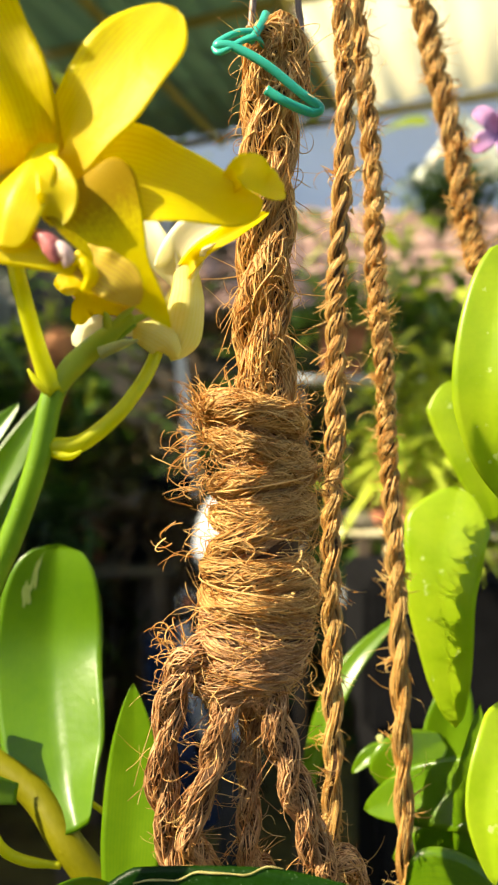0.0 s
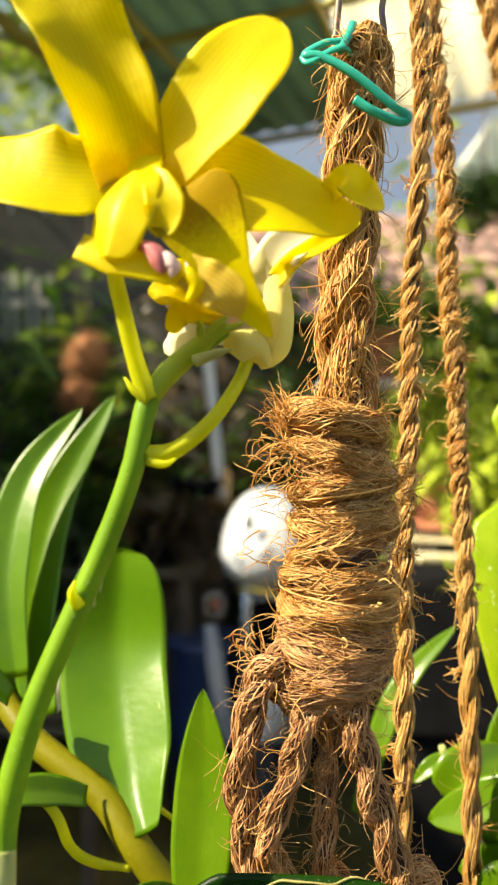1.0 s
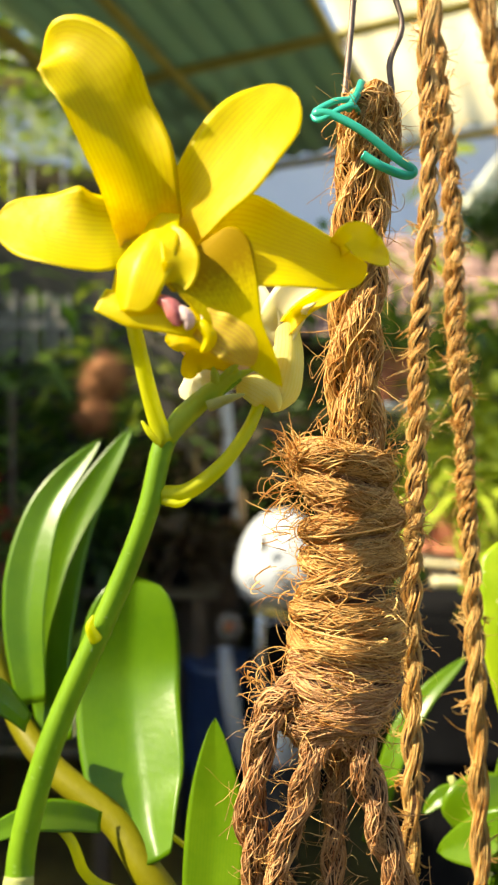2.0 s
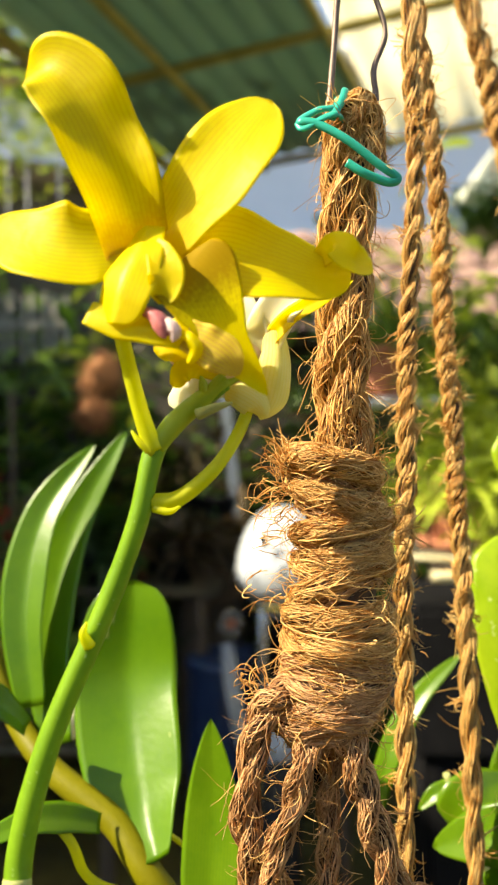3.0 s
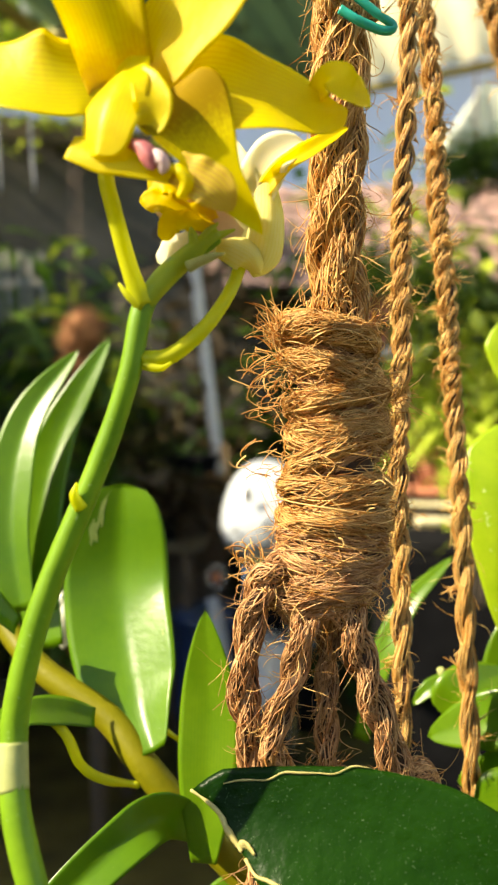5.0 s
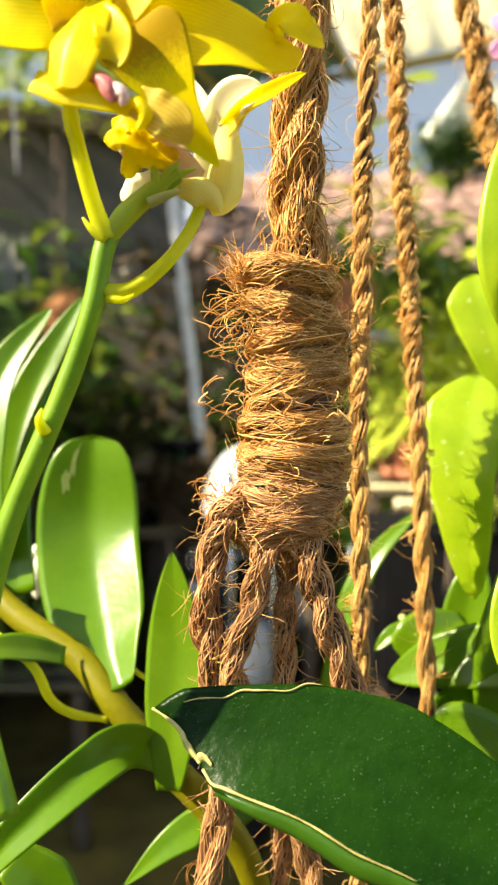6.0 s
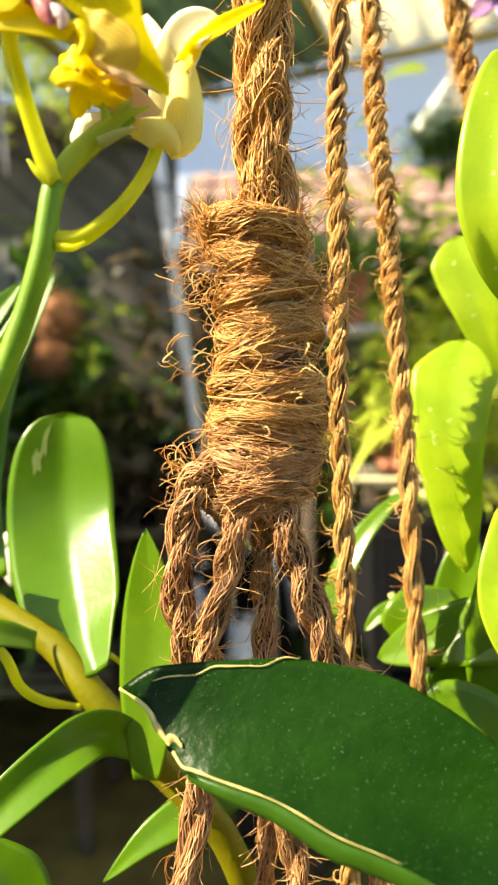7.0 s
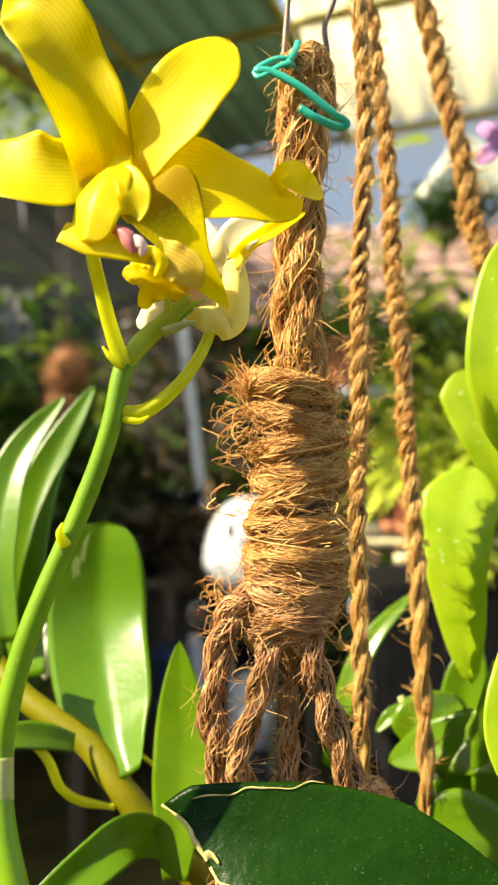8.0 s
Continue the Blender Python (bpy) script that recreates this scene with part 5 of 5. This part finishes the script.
# an unseen plain wall, added to close the yard behind the path
tagged(box("wall_south", (7.0, 0.2, 1.9), WALL_DARK, at=(0.0, -2.2, 0.95)), "plain grey wall, unseen, added to close the yard", "wall", kind="structure")
# dark lean-to wall at the side with hanging wires
lean = tagged(box("wall_side", (3.6, 0.15, 2.92), WALL_DARK, at=(-2.2, 3.75, 1.42), turn=(0, 2.5, 14)), "weathered dark grey-brown wall", "wall", kind="structure")
tagged(box("trim", (3.6, 0.05, 0.12), BARK, at=(-2.14, 3.60, 2.84), turn=(0, 2.5, 14)), "dark wooden eave board", "trim", kind="structure")
wires = thing("hanging_wire", "thin pale wires hanging from the eave", "wire", at=(-1.0669, 2.9000, 2.5570))
for a, b in (((-1.0992, 2.9000, 2.6995), (-1.0823, 2.9000, 2.1807)), ((-0.9686, 2.9000, 2.7200), (-0.9451, 2.9000, 2.1787)), ((-1.1772, 2.9000, 2.6304), (-1.1654, 2.9000, 2.1820))):
    rod("wire", [a, (np.asarray(a) + b) / 2, b], 0.003, PIPE_WHITE, wires, n=8, sides=6)

# picket fence
fence = thing("picket_fence", "pale weathered picket fence behind the plants", "fence", at=(-1.1878, 3.2000, 1.7857))
for k in range(14):
    c = np.array((-1.3193, 3.2000, 1.8767)) + np.array([-0.35 + k * 0.05, 0.02 * (k % 2), 0])
    box("picket", (0.020, 0.014, 0.30), PICKET, fence, at=(c[0], c[1], c[2] - 0.02 + 0.01 * (k % 3)), turn=(0, own.normal() * 1.5, 0), bevel=0.003)
box("rail", (0.75, 0.02, 0.03), PICKET, fence, at=tuple(np.array((-1.3315, 3.2300, 1.8825)) + (-0.02, 0, 0)), bevel=0.003)

# plant stand on the left with crowded pots
def plant_bench(label, x0, x1, y, z, depth):
    ob = thing("plant_bench", label, "bench", "plant benches", at=((x0 + x1) / 2, y, 0))
    for k in range(5):
        rod("bench_slat", [(x0, y - depth / 2 + k * depth / 4, z), ((x0 + x1) / 2, y - depth / 2 + k * depth / 4, z - 0.004), (x1, y - depth / 2 + k * depth / 4, z)], 0.016, BAMBOO_OLD, ob, n=16, sides=8, bumps=0.05)
    for x in (x0 + 0.06, x1 - 0.06):
        for yy in (y - depth / 2, y + depth / 2):
            box("leg", (0.04, 0.04, z), BARK, ob, at=(x, yy, z / 2 - 0.012))
    return ob
plant_bench("bamboo plant bench crowded with pots", -1.9, -0.25, 2.75, 0.80, 0.5)
plant_bench("bamboo plant bench in the shade", -1.9, -0.45, 2.2, 0.45, 0.4)
plant_bench("bamboo plant bench beside the motor scooter", 0.30, 1.6, 2.05, 1.02, 0.45)

own = np.random.default_rng(21)
count = 0
for row, (y, z, x0, x1, n) in enumerate(((2.65, 0.815, -1.8, -0.32, 9), (2.9, 0.815, -1.8, -0.30, 8), (2.2, 0.465, -1.8, -0.55, 8))):
    for k in range(n):
        x = x0 + (x1 - x0) * (k + 0.5) / n + own.normal() * 0.02
        m = FOLIAGE[[0, 4, 1, 5, 2, 4, 1][(k * 3 + row) % 7]]
        potted_plant("leafy green potted plant on the bamboo bench", (x, y + own.normal() * 0.03, z), 0.06 + own.random() * 0.03, 0.11 + own.random() * 0.05, [BLACK_PLASTIC, TERRACOTTA, BLACK_PLASTIC][k % 3], m, int(own.integers(60, 140)), (0.10, 0.34), (0.012, 0.05), 100 + count, rise=own.uniform(0.3, 1.0), droop=own.uniform(0.3, 1.0), spread=own.uniform(0.5, 1.2))
        count += 1
for k in range(8):
    x = 0.40 + k * 0.15
    potted_plant("leafy potted plant in dappled sun", (x, 2.12 + own.normal() * 0.08, 1.036), 0.06 + own.random() * 0.02, 0.11, [TERRACOTTA, BLACK_PLASTIC][k % 2], FOLIAGE[[3, 1, 0, 3, 1, 3, 0, 1][k]], int(own.integers(70, 130)), (0.10, 0.30), (0.012, 0.04), 300 + k, rise=own.uniform(0.5, 1.0), droop=own.uniform(0.4, 0.9))

# hedge of garden plants farther behind
def shrub(label, at, size, mats, count, seed, length=(0.10, 0.30), width=(0.02, 0.07)):
    own = np.random.default_rng(seed)
    ob = thing("shrub", label, "shrub", "garden shrubs", at=at)
    rod("trunk", [at, (at[0] + 0.02, at[1], at[2] + size[2] * 0.4), (at[0], at[1], at[2] + size[2] * 0.8)], [0.03, 0.02, 0.01], BARK, ob, n=12, sides=8)
    for j in range(3):
        c = (at[0] + own.normal() * size[0] * 0.2, at[1] + own.normal() * 0.1, at[2] + size[2] * (0.35 + 0.25 * j))
        v, f = leaf_cloud(own, count // 3, c, (size[0] / 3, size[1] / 3, size[2] / 5), length, width, 0.3, 0.5)
        from_arrays("crown", v, f, mats[j % len(mats)], ob)
    return ob
for k in range(12):
    x = -2.4 + k * 0.36
    shrub("dense leafy green shrub", (x, 3.25 + 0.15 * math.sin(k * 2.1), 0), (0.55, 0.5, 1.75 + 0.2 * math.sin(k)), [FOLIAGE[(0, 4, 2, 5)[k % 4]], FOLIAGE[(1, 0, 4)[k % 3]], FOLIAGE[(3, 0, 5, 1)[k % 4]]], 420, 400 + k, (0.08, 0.34), (0.012, 0.07))
tree = thing("garden_tree", "tree with a light green crown reaching over the plant bench", "tree", at=(-1.65, 2.3, 0))
rod("trunk", [(-1.65, 2.3, -0.05), (-1.6, 2.35, 1.0), (-1.62, 2.4, 2.0), (-1.45, 2.5, 2.9)], [0.07, 0.055, 0.045, 0.03], BARK, tree, n=24, sides=12, bumps=0.05)
for k, end in enumerate(((-0.95, 2.75, 3.0), (-1.2, 2.1, 3.1), (-1.7, 3.2, 3.0), (-0.9, 3.3, 3.05))):
    rod("limb", [(-1.55, 2.42, 2.3 + 0.1 * k), (-1.35, 2.55, 2.75), end], [0.028, 0.018, 0.008], BARK, tree, n=14, sides=8)
own = np.random.default_rng(451)
for k, (c, sp) in enumerate((((-1.3, 2.6, 3.05), (0.30, 0.30, 0.12)), ((-0.95, 3.0, 3.0), (0.25, 0.30, 0.12)), ((-1.65, 3.3, 2.9), (0.30, 0.25, 0.16)), ((-1.3, 2.15, 3.15), (0.30, 0.22, 0.10)), ((-0.85, 3.7, 2.95), (0.30, 0.25, 0.15)))):
    v, f = leaf_cloud(own, 380, c, sp, (0.05, 0.14), (0.02, 0.05), 0.2, 0.5)
    from_arrays("crown", v, f, FOLIAGE[[3, 1, 3, 1, 3][k]], tree)

# hanging fern-fibre balls and pots
def fibre_ball(label, at, r, seed):
    own = np.random.default_rng(seed)
    ob = thing("fibre_ball", label, "planter", "fern-fibre planters", at=at)
    lump("ball", (2 * r, 2 * r, 2.1 * r), FIBRE_BALL, ob, at=at, rough=0.07, seed=seed)
    roots = np.asarray(at) + unit(own.normal(size=(500, 3))) * r * 0.97
    v, f = tubes(*hairs(roots, roots - np.asarray(at), own.uniform(0.01, 0.045, 500), points=4, hair=0.0012, curl=0.4))
    from_arrays("fuzz", v, f, FIBRE_BALL, ob)
    rod("hanger", [(at[0], at[1], at[2] + r), (at[0], at[1], at[2] + r + 0.3), (at[0] + 0.01, at[1], at[2] + 0.75)], 0.002, WIRE, ob, n=8, sides=6)
    return ob
fibre_ball("reddish-brown fern-fibre ball hanging among plants", (-0.6116, 2.3000, 1.5301), 0.062, 1)
fibre_ball("dark reddish fern-fibre ball below another", (-0.6830, 2.4500, 1.4170), 0.050, 2)

potted_plant("square-shouldered terracotta pot with grassy leaves", tuple(np.array((0.2463, 1.9000, 1.4296))), 0.066, 0.125, TERRACOTTA, FOLIAGE[1], 90, (0.10, 0.28), (0.006, 0.02), 501, rise=1.1, droop=0.5)
stand = thing("pot_shelf", "narrow green-grey shelf board under the terracotta pot", "shelf", at=(0.2536, 1.9000, 1.4147))
box("board", (0.34, 0.16, 0.018), PIPE_WHITE, stand, at=tuple(np.array((0.2536, 1.9000, 1.4147)) + (0.02, 0, -0.004)))
for dx in (-0.12, 0.16):
    c = np.array((0.2536, 1.9000, 1.4147))
    box("leg", (0.025, 0.12, c[2] - 0.013), BARK, stand, at=(c[0] + dx, c[1], (c[2] - 0.013) / 2))
brown_pot = potted_plant("brown clay pot with a fern on the bench", tuple(np.array((0.3405, 1.5500, 1.0854))), 0.055, 0.135, TERRACOTTA, FOLIAGE[3], 110, (0.08, 0.24), (0.008, 0.022), 502, rise=0.7, droop=0.7)
lathe("saucer", [(0.05, -0.012), (0.072, -0.008), (0.078, 0.012), (0.072, 0.012), (0.04, -0.002)], TERRACOTTA, brown_pot, "pinkish clay saucer", at=tuple(np.array((0.3405, 1.5500, 1.0854))))
for k, (c, m) in enumerate((((0.3274, 1.2000, 1.2449), 3), ((0.3603, 1.2500, 1.1478), 3), ((0.3707, 1.7000, 1.5636), 1), ((0.4385, 1.6000, 1.4431), 0), ((0.3678, 1.5000, 1.3385), 3))):
    own = np.random.default_rng(520 + k)
    ob = thing("fern_clump", "sunlit yellow-green fern fronds over the bench", "fern", "fern clumps", at=c)
    v, f = leaf_cloud(own, 160, c, (0.05, 0.05, 0.05), (0.04, 0.13), (0.008, 0.022), 0.6, 0.7)
    from_arrays("foliage", v, f, FOLIAGE[m], ob)
    rod("stalk", [(c[0], c[1] + 0.05, 0.9), (c[0], c[1] + 0.03, 1.0), c], 0.005, BARK, ob, n=8, sides=6)

bench = thing("bamboo_rail", "pale split-bamboo rail of the plant bench", "rail", at=(0.3189, 1.4200, 1.0371))
rod("pole", [(0.2657, 1.4000, 1.0386), (0.3099, 1.4050, 1.0372), (0.3619, 1.4100, 1.0346)], 0.0105, BAMBOO_PALE, bench, n=14, sides=12)
rod("pole", [(0.1713, 1.4600, 1.0675), (0.3513, 1.4600, 1.0624), (0.6951, 1.4800, 1.0500)], 0.0060, BAMBOO_PALE, bench, n=14, sides=10)
rod("pole", [(0.3645, 1.4200, 1.0309), (0.5071, 1.4300, 1.0240), (0.6750, 1.4400, 1.0178)], 0.0105, BAMBOO, bench, n=14, sides=10)
table = thing("black_bench", "black plastic bench with dark crates", "bench", at=(0.4555, 1.6000, 0.8737))
c = np.array((0.4582, 1.6000, 0.9844))
box("crate", (0.62, 0.34, 0.30), BLACK_PLASTIC, table, at=(c[0] + 0.08, c[1], c[2] - 0.16), bevel=0.015)
box("leg", (0.56, 0.30, c[2] - 0.31), BLACK_PLASTIC, table, at=(c[0] + 0.08, c[1], (c[2] - 0.31) / 2), bevel=0.015)

# white pipe post standing in a black pot
post = thing("pipe_post", "white plastic pipe standing in a black pot", "post", at=(-0.3116, 2.9000, 0.9558))
rod("pipe", [(-0.3600, 2.9000, 2.3696), (-0.2941, 2.9000, 1.7373), (-0.2163, 2.9000, 1.0209)], 0.024, PIPE_WHITE, post, n=20, sides=14)
c = np.array((-0.3116, 2.9000, 0.9558))
lathe("pot", pot_rings(0.095, 0.16), BLACK_PLASTIC, post, at=tuple(c))
box("crate", (0.24, 0.2, c[2]), BARK, post, at=(c[0], c[1], c[2] / 2 - 0.002))

# dark green ball-clipped bush and pink wall behind, white plastic sheet
own = np.random.default_rng(88)
topi = thing("round_bush", "dark green round clipped bush hanging high", "bush", at=(0.7291, 2.6000, 2.1373))
c = np.array((0.7291, 2.6000, 2.1373))
v, f = leaf_cloud(own, 1500, c, (0.075, 0.07, 0.05), (0.02, 0.05), (0.008, 0.016), 0.3, 0.3)
from_arrays("crown", v, f, FOLIAGE[2], topi)
rod("hanger", [(c[0], c[1], c[2]), (c[0], c[1], c[2] + 0.2), (c[0], c[1], c[2] + 0.45)], 0.004, WIRE, topi, n=8, sides=6)
plastic = thing("plastic_sheet", "white translucent plastic sheet hung in a peak", "sheet", at=(0.8465, 3.0000, 2.5177))
apex = np.array((0.8829, 3.0000, 2.6177))
own = np.random.default_rng(91)
rows, cols = 10, 13
grid = []
for i in range(rows):
    for k in range(cols):
        h, w = i / (rows - 1), k / (cols - 1) - 0.35
        grid.append(apex + np.array([w * 0.62 * h, 0.03 * h * math.sin(9 * w + 1) + 0.05 * h, -0.30 * h * (1 - 0.45 * max(w, 0)) + 0.012 * h * math.sin(16 * w)]))
grid = np.array(grid)
gf = [(i * cols + k, i * cols + k + 1, (i + 1) * cols + k + 1, (i + 1) * cols + k) for i in range(rows - 1) for k in range(cols - 1)]
q = len(grid)
gf2 = [tuple(q + a for a in reversed(t)) for t in gf]
rim = [k for k in range(cols)] + [i * cols + cols - 1 for i in range(1, rows)] + [(rows - 1) * cols + k for k in range(cols - 2, -1, -1)] + [i * cols for i in range(rows - 2, 0, -1)]
gf3 = [(a, q + a, q + b, b) for a, b in zip(rim, rim[1:] + rim[:1])]
from_arrays("sheet", np.vstack([grid, grid + (0, 0.003, 0)]), gf + gf2 + gf3, WHITE_PETAL, plastic)
rod("cord", [apex, apex + (0.01, 0, 0.15), apex + (0.0, 0, 0.4)], 0.003, PIPE_WHITE, plastic, n=8, sides=6)

# ---- the parked motor scooter ----
scooter = thing("motor_scooter", "white motor scooter with black decals parked behind the plants", "scooter", at=(0.0, 2.3, 0.0))
cc = np.array((-0.0289, 2.1500, 0.9770))
lump("front_cowl", (0.32, 0.26, 0.30), WHITE_PAINT, scooter, "white rounded headlamp cowl", at=tuple(cc), turn=(-14, 0, 0), power=2.4, taper=0.35)
for x, y, w, h, a in ((468, 950, 0.026, 0.050, -12), (497, 1003, 0.008, 0.060, 38), (506, 998, 0.007, 0.044, 38), (446, 1010, 0.010, 0.022, 20)):
    u, s = (x - 500) * 0.00168, (985 - y) * 0.00168
    depth = 0.13 * max(0.05, 1 - abs(u / 0.16) ** 2.4 - abs(s / 0.15) ** 2.4) ** (1 / 2.4)
    lump("decal", (w, 0.012, h), BLACK_PLASTIC, scooter, "", at=(cc[0] + u, cc[1] - depth - 0.002 + 0.05 * s, cc[2] + s), turn=(0, a, 0), power=1.6, seg=14)
rod("handlebar", [(-0.1859, 2.1200, 0.7980), (-0.0962, 2.1600, 0.8123), (0.0732, 2.2000, 0.8097), (0.2050, 2.1600, 0.8112), (0.2985, 2.1200, 0.7963)], 0.013, BLACK_PLASTIC, scooter, n=30, sides=12)
g = np.array((-0.1743, 2.1000, 0.7943))
lump("handle_grip", (0.060, 0.085, 0.068), RUBBER, scooter, "black ribbed handle grip end", at=tuple(g), power=2.6)
for k in range(9):
    a = k * 0.698
    lump("grip_stud", (0.014, 0.012, 0.014), CHROME, scooter, "", at=(g[0] + 0.026 * math.cos(a), g[1] - 0.040, g[2] + 0.029 * math.sin(a)), seg=8)
lump("grip_cap", (0.028, 0.014, 0.028), TERRACOTTA, scooter, "", at=(g[0], g[1] - 0.042, g[2]), seg=12)
g2 = np.array((0.2955, 2.1000, 0.8006))
lump("handle_grip", (0.060, 0.085, 0.068), WHITE_PAINT, scooter, "", at=tuple(g2), power=2.6)
rod("brake_lever", [(-0.1094, 2.0800, 0.8350), (-0.0600, 2.0500, 0.8417), (0.0039, 2.0600, 0.8214)], 0.006, BAMBOO, scooter, n=12, sides=8)
rod("leg_shield", [(-0.1932, 2.1500, 0.7163), (-0.1786, 2.1400, 0.6030), (-0.1533, 2.1400, 0.4713), (-0.1123, 2.1600, 0.3155)], [0.018, 0.026, 0.026, 0.018], WHITE_PAINT, scooter, "white leg shield edge", n=24, sides=14, flat=0.6)
lump("shield_panel", (0.26, 0.10, 0.46), BLACK_PLASTIC, scooter, "black inner leg shield", at=tuple(np.array((-0.0206, 2.2200, 0.5473))), power=3.0, taper=0.2)
lump("front_fender", (0.17, 0.50, 0.20), WHITE_PAINT, scooter, "white front fender", at=(cc[0], cc[1] - 0.06, 0.52), power=2.4, taper=0.3)
lump("body_panel", (0.30, 0.60, 0.34), GREY_PAINT, scooter, "blue-grey side body panel", at=(cc[0] + 0.06, cc[1] + 0.42, 0.62), power=2.8)
lump("seat", (0.27, 0.62, 0.12), BLACK_PLASTIC, scooter, "black seat", at=(cc[0] + 0.05, cc[1] + 0.5, 0.84), power=2.6)
box("floor_board", (0.32, 0.36, 0.05), BLACK_PLASTIC, scooter, at=(cc[0] + 0.03, cc[1] + 0.15, 0.34), bevel=0.012)
rod("fork_tube", [(cc[0] - 0.06, cc[1], 0.95), (cc[0] - 0.06, cc[1] - 0.08, 0.6), (cc[0] - 0.06, cc[1] - 0.12, 0.27)], 0.018, CHROME, scooter, n=12, sides=12)
rod("fork_tube", [(cc[0] + 0.06, cc[1], 0.95), (cc[0] + 0.06, cc[1] - 0.08, 0.6), (cc[0] + 0.06, cc[1] - 0.12, 0.27)], 0.018, CHROME, scooter, n=12, sides=12)
def wheel(y):
    bm = bmesh.new()
    ring = 36
    prof = [(0.215 + 0.05 * math.cos(b), 0.05 * math.sin(b)) for b in np.linspace(0, 2 * np.pi, 13)[:-1]]
    vs = [[bm.verts.new((cc[0] + q, y + r * math.cos(a), 0.265 + r * math.sin(a))) for r, q in prof] for a in np.linspace(0, 2 * np.pi, ring + 1)[:-1]]
    for i in range(ring):
        for k in range(12):
            bm.faces.new((vs[i][k], vs[i][(k + 1) % 12], vs[(i + 1) % ring][(k + 1) % 12], vs[(i + 1) % ring][k]))
    w = part("tyre", bm, RUBBER, scooter, "black rubber tyre")
    bm = bmesh.new()
    bmesh.ops.create_cone(bm, cap_ends=True, segments=30, radius1=0.175, radius2=0.175, depth=0.05)
    bmesh.ops.transform(bm, matrix=pose(cc[0], y, 0.265, 0, 90, 0), verts=bm.verts)
    part("rim", bm, CHROME, w, "metal rim")
wheel(cc[1] - 0.13)
wheel(cc[1] + 0.95)
blue = thing("blue_drum", "dark blue plastic drum on the ground", "drum", at=(-0.20, 2.45, 0))
lathe("shell", [(0.13, 0.0), (0.15, 0.02), (0.15, 0.24), (0.155, 0.25), (0.155, 0.27), (0.15, 0.28), (0.15, 0.55), (0.155, 0.57)], BLUE_PLASTIC, blue, at=(-0.20, 2.45, 0))
lathe("lid", [(0.150, 0.565), (0.158, 0.568), (0.158, 0.592), (0.140, 0.604), (0.125, 0.596), (0.02, 0.598)], BLUE_PLASTIC, blue, at=(-0.20, 2.45, 0))

# red flowering plant low beside the benches
c = np.array((-0.8163, 2.0000, 1.0761))
red = thing("red_flowering_plant", "small plant with red blossoms among green leaves", "plant", at=(c[0], c[1], 0.465))
own = np.random.default_rng(71)
rod("stalk", [(c[0], c[1], 0.462), (c[0] + 0.01, c[1], 0.6), (c[0], c[1], c[2])], 0.006, BARK, red, n=10, sides=6)
v, f = leaf_cloud(own, 90, (c[0], c[1], c[2] - 0.05), (0.06, 0.05, 0.06), (0.04, 0.10), (0.015, 0.03), 0.4, 0.4)
from_arrays("foliage", v, f, FOLIAGE[0], red)
for k in range(7):
    d = c + own.normal(size=3) * (0.05, 0.03, 0.05)
    v, f = leaf_cloud(own, 12, d, (0.004, 0.004, 0.004), (0.018, 0.028), (0.012, 0.02), 0.6, 0.3)
    from_arrays("blossom", v, f, RED_FLOWER, red, "red blossom")

c = np.array((-1.0107, 2.5500, 1.5159))
arch = thing("arching_leaf_plant", "plant with long pale green arching leaves in a pot", "plant", at=(c[0], c[1], 0.815))
lathe("pot", pot_rings(0.07, 0.13), TERRACOTTA, arch, at=(c[0], c[1], 0.815))
own = np.random.default_rng(33)
rod("stalk", [(c[0], c[1], 0.93), (c[0] + 0.01, c[1], 1.1), (c[0], c[1], c[2])], 0.010, BARK, arch, n=10, sides=8)
for k in range(9):
    az = -0.5 + 0.45 * k + own.normal() * 0.15
    reach, up = own.uniform(0.14, 0.26), own.uniform(0.02, 0.12)
    d = np.array([math.cos(az), 0.5 * math.sin(az), 0])
    blade("leaf", [c + (0, 0, -0.02), c + d * reach * 0.4 + (0, 0, up), c + d * reach * 0.8 + (0, 0, up * 0.8), c + d * reach * 1.1 + (0, 0, up - 0.10)], 0.022, (0, -0.4, 1), FOLIAGE[1], arch, "", "strap", fold=0.2, thick=0.002, nu=16, nv=6, seed=600 + k)
